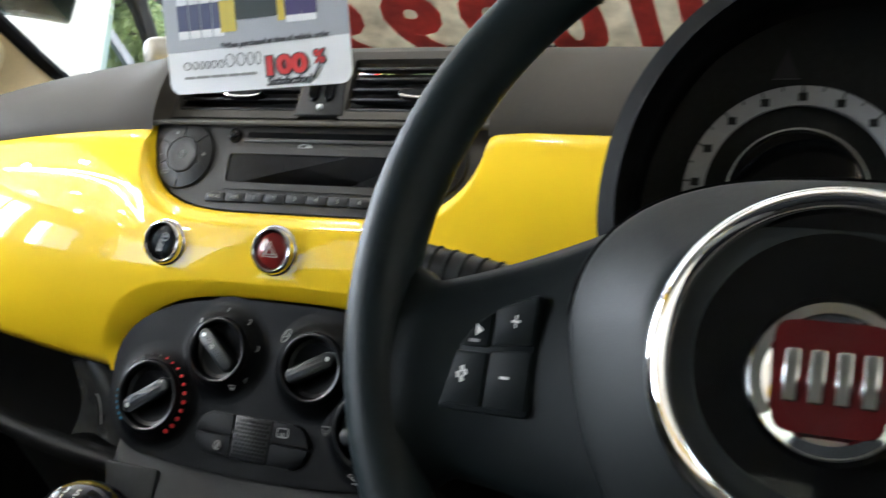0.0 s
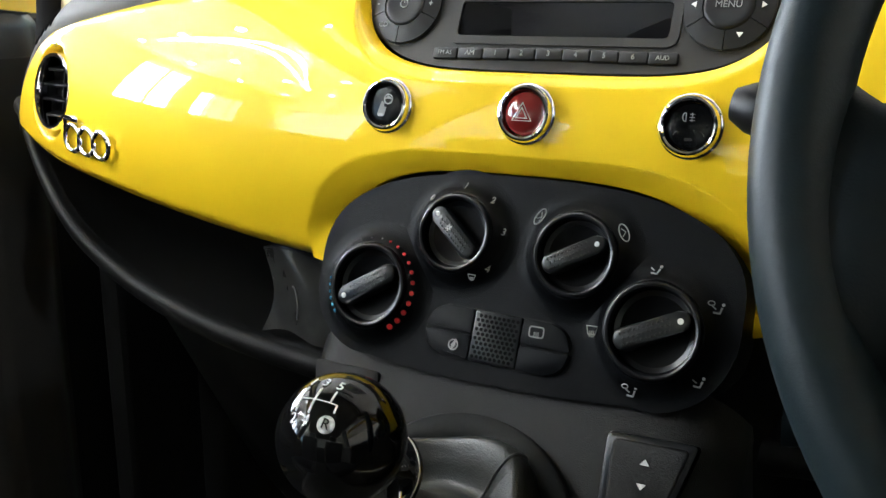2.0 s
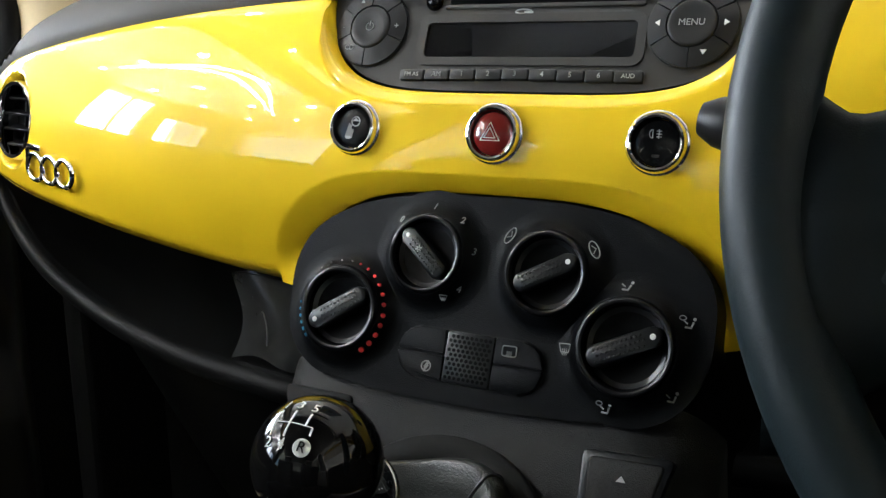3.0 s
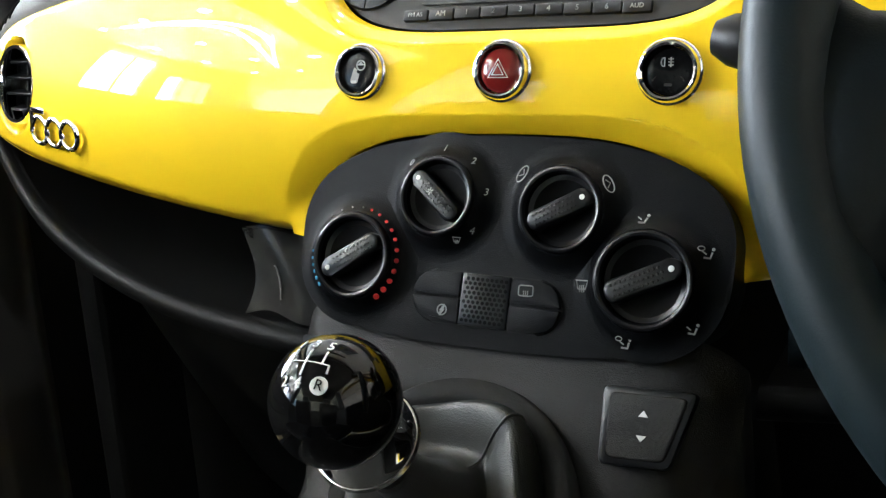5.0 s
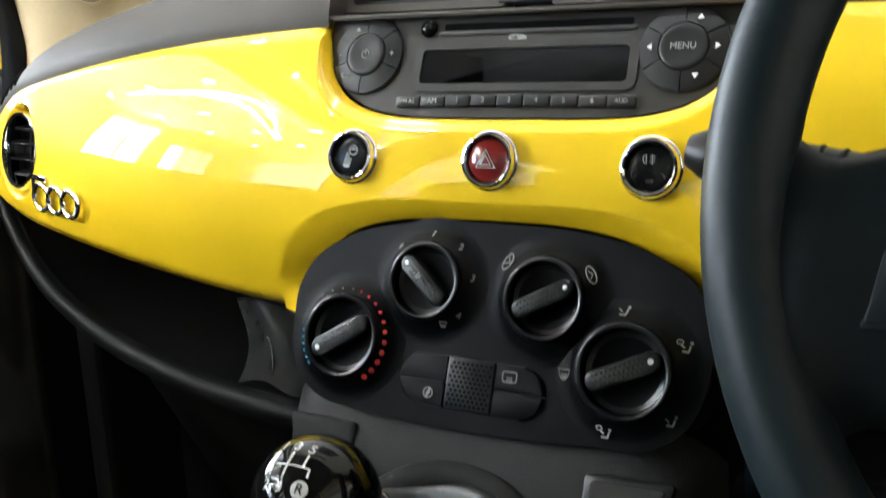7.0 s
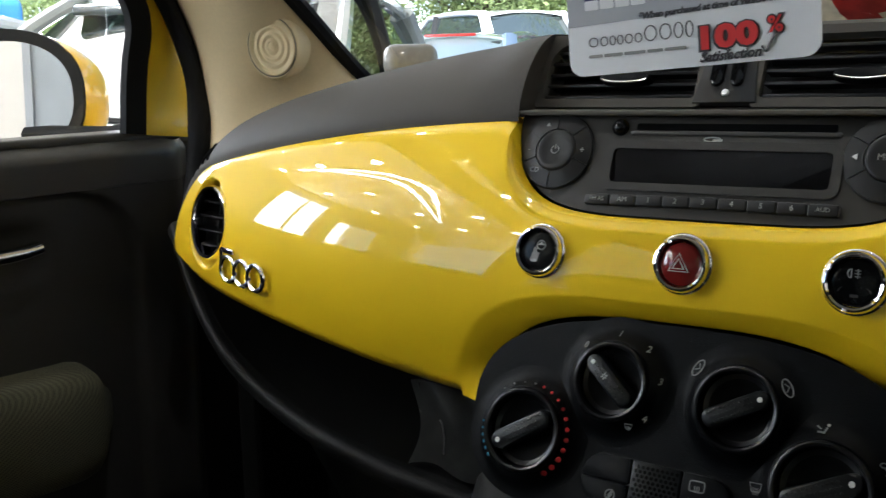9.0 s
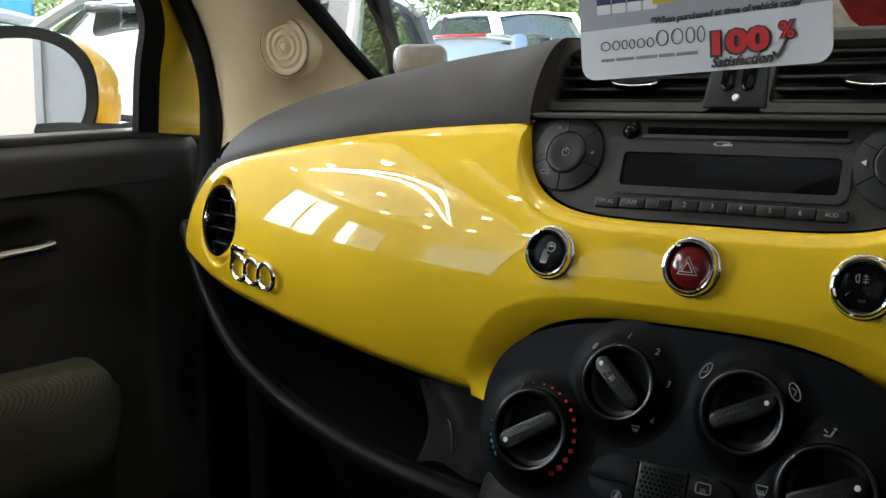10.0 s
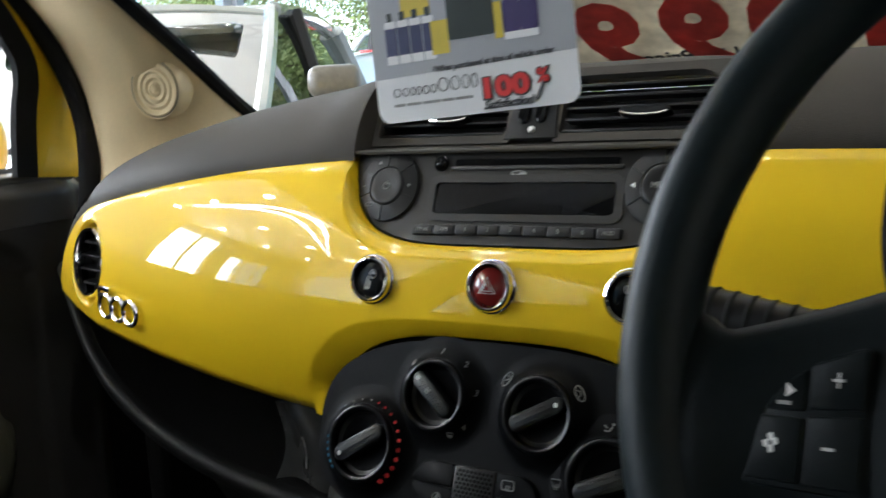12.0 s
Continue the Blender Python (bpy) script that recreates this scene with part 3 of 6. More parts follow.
part("fog_symbol", box(0.0004, 0.0052, 0.0003, m=m @ Matrix.Translation((0.0012, 0.0048, h - 0.0003))), GREYINK, cap)
part("rocker_edge", tube([(0.0085 * math.sin(a), -0.0055 + 0.0042 * math.cos(a), h - 0.0009) for a in lin(-1.5, 1.5, 12)], 0.00035, 5, False, m), RADIO, cap)
part("lamp_bar", prism(rounded(0.0042, 0.0016, 0.0005, 2, 0, -0.0072), 0.0003, m=m @ Matrix.Translation((0, 0, h - 0.0008))), RADIO, cap)

# ---- end outlet and badge ----
for sx in (-1, 1):
    x, z = sx * abs(VENT[0]), VENT[1]
    yv = fascia_y(x, z)
    nv = Vector((sx * -0.36 * -1, -1, 0.16)) if sx > 0 else Vector((-0.30, -1, 0.16))
    m = facing((x, yv + 0.008, z), nv)
    out = part("round_vent", lathe([(0.0305, -0.012), (0.0310, 0.002), (0.0295, 0.0046), (0.0270, 0.0040), (0.0258, -0.002), (0.0258, -0.012)], 56, m), CHROME, dash, "round outlet with a chrome ring")
    part("well", lathe([(0, -0.013), (0.0275, -0.013), (0.0275, -0.011)], 40, m), DEEP, out)
    for k in range(4):
        a = -0.018 + 0.012 * k
        w = 2 * math.sqrt(0.0255 ** 2 - a * a)
        part("slat", box(w, 0.0022, 0.010, 0.0007, 1, m @ Matrix.Translation((0, a, -0.005)) @ pose(0, 0, 0, 18, 0, 0)), RECESS, out)
    part("vane", box(0.0022, 0.046, 0.008, 0.0007, 1, m @ Matrix.Translation((0.003, 0, -0.008))), DEEP, out)

bx, bz = -0.3605, 0.8110
bm_ = facing((bx, fascia_y(bx, bz) - 0.0006, bz), (-0.23, -1, 0.02), (0.06, 0, 1))
badge = thing("badge", "chrome badge of three linked rings on the yellow fascia", "badge", (bx, fascia_y(bx, bz), bz - 0.012))
for k in range(3):
    x = -0.0195 + 0.0195 * k
    part("chrome_link", tube([(x + 0.0105 * math.cos(a), 0.0098 * math.sin(a) - 0.001, 0.0022) for a in lin(0, 6.2832, 30)[:-1]], 0.0020, 8, True, bm_), CHROME, badge)
part("chrome_flag", box(0.018, 0.0044, 0.0034, 0.0012, 2, bm_ @ Matrix.Translation((-0.0205, 0.0135, 0.0022))), CHROME, badge)
part("chrome_flag", box(0.0042, 0.0110, 0.0034, 0.0012, 2, bm_ @ Matrix.Translation((-0.0290, 0.0085, 0.0022))), CHROME, badge)

# ---- climate panel ----
CL = 20.0
cy0 = -0.024
cl_m = facing((0.0055, cy0, 0.762), (0, -math.cos(radians(CL)), math.sin(radians(CL))))
climate = thing("climate_panel", "black climate control panel with four rotary knobs and white symbols", "control panel", (0, cy0, 0.70))


def climate_outline(n=72):
    pts = []
    for k in range(n):
        a = 2 * math.pi * k / n
        c, s = math.cos(a), math.sin(a)
        e = 2.9 if s > 0 else 4.2
        r = (abs(c) ** e + abs(s) ** e) ** (-1 / e)
        x = (0.1275 if c > 0 else 0.1250) * r * c
        y = (0.0585 if s > 0 else 0.058) * r * s
        y -= 0.004 * (x / 0.1240) ** 2 * (1 if s > 0 else -1.2) * min(1.0, abs(s) * 3)
        pts.append((x, y))
    return pts


co_ = climate_outline()
part("panel", prism(co_, 0.034, 0.006, 4, cl_m @ Matrix.Translation((0, 0, -0.034))), BLACK, climate, "matt black rounded panel", angle=50)


FLARE = ((0.0150, -0.00012), (0.0126, 0.00008), (0.0102, 0.0004), (0.0078, 0.0011), (0.0054, 0.0025), (0.0032, 0.0047), (0.0013, 0.0070), (0.0004, 0.0078), (0.0, 0.0079))


def knob(cx, cy, r, turn, star=False):
    """A dished rotary knob: raised collar, black dish and a tapered grip with a white dot."""
    m = cl_m @ Matrix.Translation((cx, cy, 0)) @ pose(0, 0, 0, 0, 0, turn)
    part("knob_mount", lathe([(r * 1.13 + k, h) for k, h in FLARE] + [(r * 1.125, 0.006)], 72, m), BLACK, climate, angle=80)
    kn = part("knob", lathe([(r * 1.11, 0.005), (r * 1.11, 0.0090), (r * 1.09, 0.0104), (r * 1.04, 0.0110), (r * 0.985, 0.0106), (r * 0.955, 0.0092), (r * 0.93, 0.0050), (r * 0.60, 0.0016), (0, 0.0012)], 72, m), KNOBBLACK, climate)
    part("dish", lathe([(r * 0.945, 0.0080), (r * 0.915, 0.0042), (r * 0.5, 0.0022), (0, 0.0020)], 56, m), RECESS, kn)
    w = r * 0.25
    prof = [(-r * 0.90 + w * (1 - math.cos(a)), w * 1.05 * math.sin(a)) for a in lin(0, math.pi / 2, 6)]
    prof = prof + [(r * 0.92 - w * (1 - math.cos(a)) * 0.9, w * 0.95 * math.sin(a)) for a in lin(math.pi / 2, 0, 6)]
    outline = prof + [(x, -y) for x, y in reversed(prof[1:-1])]
    g = part("grip", prism(outline[::-1], 0.0112, 0.0020, 3, m @ Matrix.Translation((0, 0, 0.001))), KNOBBLACK, kn)
    dots = []
    for i in range(11):
        for j in range(3):
            x, y = -r * 0.68 + i * r * 0.112 + (j % 2) * r * 0.05, (j - 1) * w * 0.52
            dots.append(lathe([(0, 0.0004), (r * 0.028, 0.0003), (r * 0.036, 0)], 6, m @ Matrix.Translation((x, y, 0.0123))))
    tagged(part("stud_texture", join(*dots), RADIODARK, kn), kind="stuff")
    part("white_dot", lathe([(0, 0.0005), (r * 0.062, 0.0004), (r * 0.074, 0)], 16, m @ Matrix.Translation((r * 0.70, 0, 0.0121))), WHITEINK, kn)
    if star:
        for a in (0, 60, 120):
            part("snow_symbol", box(r * 0.22, r * 0.035, 0.0004, m=m @ Matrix.Translation((r * 0.16, 0, 0.0124)) @ pose(0, 0, 0, 0, 0, a)), SYMBOLINK, kn)
    return kn


KNOBS = ((-0.0850, -0.0135, 0.0222, 212, False), (-0.0346, 0.0226, 0.0200, 138, True), (0.0378, 0.0184, 0.0206, 28, False), (0.0850, -0.0150, 0.0230, 25, False))


def mound(x, y):
    """How far the flared mounts rise above the panel at a place on it."""
    top = 0.0
    for kx, ky, r, *_ in KNOBS:
        d = math.hypot(x - kx, y - ky) - r * 1.13
        for (d1, h1), (d0, h0) in zip(FLARE, FLARE[1:]):
            if d0 <= d <= d1:
                top = max(top, h0 + (h1 - h0) * (d - d0) / (d1 - d0))
    return top


def printed_at(x, y, proud=0.0010):
    """A pose for print that lies on the panel or on the slope of a mount."""
    e = 0.0022
    sx, sy = (mound(x + e, y) - mound(x - e, y)) / (2 * e), (mound(x, y + e) - mound(x, y - e)) / (2 * e)
    mean = sum(mound(x + i * e, y + j * e) for i, j in ((0, 0), (1, 0), (-1, 0), (0, 1), (0, -1))) / 5
    return cl_m @ facing((x, y, mean + proud), (-0.6 * sx, -0.6 * sy, 1), (0, 1, 0))


# knobs and their mounts
for cx, cy, r, turn, star in KNOBS:
    knob(cx, cy, r, turn, star)

scale_dots = [(a, BLUEINK) for a in lin(220, 178, 6)] + [(a, GREYINK) for a in lin(128, 84, 4)] + [(a, REDINK) for a in lin(72, -52, 11)]
for k, (a, ink) in enumerate(scale_dots):
    big = (0.0013 - 0.00008 * k) if ink is BLUEINK else 0.0006 if ink is GREYINK else 0.0009 + 0.00010 * (k - 10)
    u = Vector((math.cos(radians(a)), math.sin(radians(a)), 0))
    part("scale_dot", lathe([(0, 0.0004), (big * 0.8, 0.0003), (big, -0.0003)], 10,
         cl_m @ Matrix.Translation(Vector((-0.0850, -0.0135, 0.0062)) + u * 0.0281) @ facing((0, 0, 0), u * 0.75 + Vector((0, 0, 1)), (0.01, 1, 0.3)) ), ink, climate)
for word, a in (("0", 137), ("1", 90), ("2", 49), ("3", 8), ("4", -40)):
    u = Vector((math.cos(radians(a)), math.sin(radians(a)), 0))
    at = Vector((-0.0346, 0.0226, 0)) + u * 0.0276
    text_mesh(word, 0.0056, SYMBOLINK, climate, printed_at(at.x, at.y), "numeral", shear=0.25)


def seat_symbol(cx, cy, turn=0.0, fan=False):
    m = printed_at(cx, cy) @ pose(0, 0, 0, 0, 0, turn) @ Matrix.Scale(0.95, 4)
    bm = join(lathe([(0, 0.0004), (0.0009, 0.0004), (0.0009, 0)], 10, Matrix.Translation((0.0022, 0.0032, 0))),
              tube([(0.0018, 0.0016, 0.0002), (0.0008, -0.0016, 0.0002), (-0.0026, -0.0014, 0.0002)], 0.0006, 5),
              tube([(-0.0034, 0.0020, 0.0002), (-0.0012, 0.0004, 0.0002)], 0.0004, 5))
    if fan:
        bm = join(bm, tube([(-0.0040 + 0.0018 * math.cos(a), 0.0034 + 0.0012 * math.sin(a), 0.0002) for a in lin(0, 6.28, 10)[:-1]], 0.0003, 4, True))
    part("seat_symbol", bm, SYMBOLINK, climate, m=m)


seat_symbol(0.0815, 0.0155)
seat_symbol(0.1150, 0.0002, fan=True)
seat_symbol(0.1105, -0.0375)
seat_symbol(0.0775, -0.0480, fan=True)


def screen_symbol(cx, cy, s=1.0, ink=SYMBOLINK, parent=None, z=0.0006, square=False):
    m = cl_m @ Matrix.Translation((cx, cy, z)) if parent else printed_at(cx, cy)
    p = [(-0.0036, 0.0024), (0.0036, 0.0024), (0.0022, -0.0020), (-0.0022, -0.0020)] if not square else rounded(0.0086, 0.0058, 0.0012, 3)
    bm = tube([(x * s, y * s, 0.0002) for x, y in p], 0.00038, 5, True)
    for k in (-1, 0, 1):
        bm = join(bm, tube([((k * 0.0012 + 0.0003 * math.sin(t * 2.2)) * s, (-0.0036 + 0.0006 * t) * s, 0.0002) for t in range(7)], 0.00026, 4))
    part("screen_symbol", bm, ink, parent or climate, m=m)


screen_symbol(0.0515, -0.0195, 1.0)
screen_symbol(-0.0215, -0.0005, 0.6)
for cx, cy, turn in ((0.0125, 0.0375, -30), (0.0615, 0.0335, 25)):
    m = printed_at(cx, cy) @ pose(0, 0, 0, 0, 0, turn)
    bm = tube([(0.0024 * math.cos(a), 0.0050 * math.sin(a), 0.0002) for a in lin(0, 6.283, 18)[:-1]], 0.00036, 5, True)
    bm = join(bm, tube([(-0.0012, -0.002, 0.0002), (0.0010, 0.0002, 0.0002), (-0.0008, 0.0026, 0.0002)], 0.0003, 5))
    part("recirculation_symbol", bm, SYMBOLINK, climate, m=m)

# the lozenge of small keys in the middle
lz = cl_m @ Matrix.Translation((-0.0028, -0.0325, -0.0008)) @ pose(0, 0, 0, 0, 0, -1.5)
loz = part("key_block", prism(rounded(0.0890, 0.0300, 0.0145, 8), 0.0012, 0.0005, 1, lz), DEEP, climate)
for sx in (-1, 1):
    for sy in (-1, 1):
        r = [0.0008] * 4
        r[{(1, 1): 0, (-1, 1): 1, (-1, -1): 2, (1, -1): 3}[(sx, sy)]] = 0.0128
        part("key", prism(rounded(0.0285, 0.0137, tuple(r), 5, sx * 0.0292, sy * 0.0073), 0.0036, 0.0010, 2, lz), BLACK, loz)
part("speaker_grille", prism(rounded(0.0285, 0.0285, 0.001, 2), 0.0034, 0.0008, 2, lz), KNOBBLACK, loz)
holes = []
for i in range(9):
    for j in range(10):
        x, y = -0.0112 + 0.0028 * i + (j % 2) * 0.0014 - 0.0007, -0.0115 + 0.00255 * j
        holes.append(lathe([(0, 0.0001), (0.00105, 0.0001), (0.00105, 0)], 8, lz @ Matrix.Translation((x, y, 0.0034))))
tagged(part("perforation", join(*holes), RECESS, loz), kind="stuff")
screen_symbol(0.0215, -0.0250, 0.95, GREYINK, climate, 0.0040, True)
part("fan_symbol", tube([(0.0028 * math.cos(a), 0.0028 * math.sin(a), 0.0002) for a in lin(0, 6.28, 14)[:-1]], 0.0004, 5, True, cl_m @ Matrix.Translation((-0.0268, -0.0392, 0.0038))), GREYINK, climate)
for k in (-1, 0, 1):
    part("fan_symbol", box(0.0045, 0.0006, 0.0003, m=cl_m @ Matrix.Translation((-0.0268, -0.0392 + 0.0013 * k, 0.0038)) @ pose(0, 0, 0, 0, 0, 55)), GREYINK, climate)

# ---- lower dashboard ----
lower = thing("lower_dashboard", "black lower dashboard with an open shelf under the fascia", "dashboard", (0, 0.15, 0.45))


def shelf(x, v):
    """Lip of the open shelf: a rolled edge below the fascia that sweeps up to the door."""
    u = abs(x) / 0.5
    zc = 0.674 + 0.08 * (abs(x) - 0.143) + 0.058 * min(1.25, max(0.0, (abs(x) - 0.15) / 0.30)) ** 3
    yc = plan(x) - 0.004
    a = -2.2 + 4.0 * v
    return (x, yc + 0.011 + 0.009 * -math.cos(a), zc + 0.009 * math.sin(a))


for x0, x1 in ((-0.54, -0.112), (0.14, 0.54)):
    part("shelf_lip", sheet(shelf, lin(x0, x1, 40), lin(0, 1, 14), back=lambda p, u, v: p + Vector((0, 0.004, 0))), SHELFBLACK, lower, "rolled black shelf edge")
    part("shelf_floor", sheet(lambda x, v: (x, shelf(x, 1.0)[1] + 0.24 * v, shelf(x, 1.0)[2] - 0.004 - 0.01 * v), lin(x0, x1, 24), lin(0, 1, 3), back=lambda p, u, v: p - Vector((0, 0, 0.006))), SHELFBLACK, lower)
    part("knee_panel", sheet(lambda x, v: (x, shelf(x, 0.0)[1] + 0.03 + 0.18 * v, shelf(x, 0.0)[2] - 0.30 * v), lin(x0, x1, 24), lin(0, 1, 6), back=lambda p, u, v: p + Vector((0, 0.006, 0))), SHELFBLACK, lower)
part("bulkhead", box(1.30, 0.02, 0.62, 0.004, 1, Matrix.Translation((0, 0.40, 0.58))), DEEP, lower)
part("footwell_wall", box(1.30, 0.02, 0.55, 0.004, 1, Matrix.Translation((0, 0.62, 0.35)) @ pose(0, 0, 0, -12, 0, 0)), DEEP, lower)
part("shelf_hook", box(0.012, 0.01, 0.035, 0.003, 2, Matrix.Translation((-0.22, 0.19, 0.585))), RADIODARK, lower)
part("red_tag", box(0.008, 0.004, 0.020, 0.0015, 2, Matrix.Translation((-0.215, 0.17, 0.548))), REDINK, lower, "small red tag")

for sx in (-1, 1):
    part("kick_panel", box(0.03, 0.40, 0.72, 0.01, 2, Matrix.Translation((sx * 0.628, 0.47, 0.53))), DEEP, lower)
    part("dash_end", box(0.10, 0.20, 0.16, 0.02, 2, Matrix.Translation((sx * 0.560, 0.30, 0.770))), DEEP, lower)

# crumpled clear wrapper on the shelf beside the panel
random.seed(4)
wrap = thing("plastic_wrapper", "crumpled translucent plastic wrapper lying on the shelf", "wrapper", (-0.18, 0.03, 0.688))


def film_at(u, v):
    fold = 0.003 * math.sin(6 * u + 3 * v)
    return Vector((-0.208 + 0.060 * u + 0.006 * math.sin(4 * v), 0.022 + 0.012 * v + fold, 0.686 + 0.058 * v + 0.003 * math.sin(5 * u)))


part("film", sheet(film_at, lin(0, 1, 18), lin(0, 1, 18), back=lambda p, u, v: p + Vector((0, 0.001, 0))),
     mat("clear_wrapper", (0.020, 0.020, 0.019), 0.25, spec=0.4, vary=0.5, scale=60, bump=0.5, bscale=60), wrap, angle=60)
# highlight on the film, drawn as a thin pale line
for k in range(1):
    part("film_glint", tube([film_at(0.35 + 0.10 * t + 0.12 * k, 0.55 - 0.30 * t + 0.08 * math.sin(5 * t + k)) - Vector((0, 0.0012, 0)) for t in lin(0, 1, 9)], 0.0005, 5), DIMINK, wrap)
part("seal_edge", tube([film_at(u, 0.98) for u in lin(0, 1, 16)], 0.0006, 6), DEEP, wrap)

# ---- centre console and gear lever ----
console = thing("centre_console", "matt black centre console with gear gaiter well and window switch", "console", (0, -0.05, 0.1))
KL = 20.0


def console_face(x, v):
    """From under the climate panel down to the gaiter, then out towards the seats."""
    p = spline(((0, -0.030, 0.722), (0, -0.049, 0.690), (0, -0.066, 0.655), (0, -0.085, 0.628), (0, -0.14, 0.612), (0, -0.30, 0.600), (0, -0.42, 0.590)), 41)[int(round(v * 40))]
    w = 0.122 + 0.012 * smooth(0.66, 0.70, p.z) - 0.012 * smooth(0.1, 0.9, v)
    edge = 0.020 * abs(x) ** 10
    return (0.004 + x * w, p.y + edge, p.z - edge * 1.2)


part("console_face", sheet(console_face, lin(-1, 1, 60), [i / 40 for i in range(41)], back=lambda p, u, v: p + Vector((0, 0.006, -0.010))), CONSOLE, console, "grained black console face", angle=60)
for sx in (-1, 1):
    part("console_side", sheet(lambda v, w: (console_face(sx, v)[0] + sx * 0.006 * w, console_face(sx, v)[1] + 0.035 * w * (1 - v), console_face(sx, v)[2] - (0.02 + 0.45 * w ** 2) * (w > 0)),
         [i / 40 for i in range(41)], lin(0, 1, 8), back=lambda p, u, v: p - Vector((sx * 0.004, 0, 0))), CONSOLE, console)
# window switch: tapered frame, rocker and arrows
sw_m = facing((0.0962, -0.0520, 0.6790), (0, -math.cos(radians(KL + 6)), math.sin(radians(KL + 6))))
quad = [(-0.0200, 0.0162), (0.0222, 0.0172), (0.0126, -0.0172), (-0.0190, -0.0184)]


def soften(pts, r, n=4):
    """Rounds the corners of a polygon."""
    out = []
    k = len(pts)
    for i in range(k):
        p, a, b = (Vector((*pts[j % k], 0)) for j in (i, i - 1, i + 1))
        u, w = (a - p).normalized() * r, (b - p).normalized() * r
        for t in lin(0, 1, n):
            q = (p + u) * (1 - t) ** 2 + p * 2 * t * (1 - t) + (p + w) * t * t
            out.append((q.x, q.y))
    return out


wsw = part("window_switch", prism(soften([(x * 1.14, y * 1.14) for x, y in quad], 0.004)[::-1], 0.0066, 0.0016, 2, sw_m), KNOBBLACK, console, "tapered electric window switch")
part("rocker", prism(soften([(x * 0.96, y * 0.96) for x, y in quad], 0.004)[::-1], 0.0075, 0.0016, 3, sw_m), CONSOLE, wsw)
for sy in (1, -1):
    part("arrow_symbol", prism([(-0.0026, -0.0014 * sy), (0.0026, -0.0014 * sy), (0, 0.0018 * sy)][::sy], 0.0004, m=sw_m @ Matrix.Translation((-0.0005, 0.0060 * sy, 0.0074))), WHITEINK, wsw)
part("left_switch", prism(soften([(-x * 1.1, y * 1.1) for x, y in quad], 0.004), 0.0045, 0.0014, 2, facing((-0.0900, -0.0480, 0.6850), (0, -math.cos(radians(KL + 6)), math.sin(radians(KL + 6))))), DEEP, console)

# gaiter: raised round rim, then folds of leather that rise to the lever
GB = Vector((0.000, -0.090, 0.637))
gm = facing(GB, (0, -0.75, 0.66), (0, 1, 0))
part("gaiter_rim", lathe([(0.070, -0.025), (0.0695, 0.003), (0.067, 0.0060), (0.056, 0.0045), (0.0535, 0.001), (0.052, -0.012)], 72, gm), DEEP, console, "smooth black rim round the gaiter", angle=60)
KNOBC = Vector((0.0165, -0.2060, 0.7445))
stem0 = Vector((0.0040, -0.131, 0.664))
axis = (KNOBC - stem0).normalized()


GAITER = spline(((0.053, -0.002, 0), (0.053, 0.010, 0), (0.0475, 0.021, 0), (0.038, 0.018, 0), (0.026, 0.009, 0), (0.0185, 0.014, 0), (0.0135, 0.034, 0), (0.0105, 0.058, 0)), 57)


def gaiter(a, v):
    """Rises from the rim to a slack ridge with four corners, sinks, then climbs the lever."""
    r, h, _ = GAITER[int(round(v * 56))]
    c, s = math.cos(a - 0.14), math.sin(a - 0.14)
    sq = (c ** 4 + s ** 4) ** -0.25
    slack = math.sin(math.pi * min(1.0, v / 0.72))
    r *= 1 + (sq - 1) * 0.95 * slack + 0.035 * math.sin(3 * a - 9 * v) * slack
    h *= 1 + (2.0 * (sq - 1) - 0.10 + 0.07 * math.sin(5 * a + 1.0)) * slack
    lean = smooth(0.5, 1.0, v)
    return gm @ Vector((r * math.cos(a) + 0.005 * lean, r * math.sin(a) - 0.006 * lean, h)) + axis * 0.030 * lean


lever = thing("gear_lever", "gear lever with glossy black ball knob, chrome collar and gaiter", "gear lever", tuple(GB))
part("gaiter", sheet(gaiter, [2 * math.pi * k / 84 for k in range(96)], [k / 56 for k in range(57)], closed_u=True, back=lambda p, u, v: p - Vector((0, 0, 0.0015))), BOOTLEATHER, lever, "folded black leather gaiter with seams", angle=80)
for k in range(4):
    a = 0.14 + math.pi / 4 + k * math.pi / 2
    part("seam", tube([Vector(gaiter(a, v)) + Vector((0, 0, 0.0006)) for v in [q / 56 for q in range(0, 38)]], 0.0008, 6), BOOTLEATHER, lever)
sm = facing(KNOBC, axis, (0, 1, 0))
part("stem", lathe([(0.0085, -0.075), (0.0085, -0.020)], 24, sm), RADIODARK, lever, "dark grey stem")
part("collar", lathe([(0.0150, -0.0415), (0.0205, -0.0410), (0.0222, -0.0395), (0.0226, -0.0365), (0.0214, -0.0330), (0.0196, -0.0280), (0.0190, -0.0180)], 48, sm), CHROME, lever, "polished chrome collar")
part("collar_rim", lathe([(0.0214, -0.0410), (0.0230, -0.0406), (0.0237, -0.0390), (0.0230, -0.0372), (0.0214, -0.0368)], 48, sm), SATIN, lever)
kb = part("ball", lathe([(0.0265 * math.sin(a), 0.0265 * math.cos(a)) for a in lin(0, 2.6, 40)], 64, sm), GLOSSBLACK, lever, "glossy black ball")


def on_ball(u, v, h=0.0002):
    """A point of the shift pattern laid on the ball."""
    r = 0.0265 + h
    d = (pat_z + (pat_x * u + pat_y * v) * 0.88).normalized()
    return KNOBC + d * r


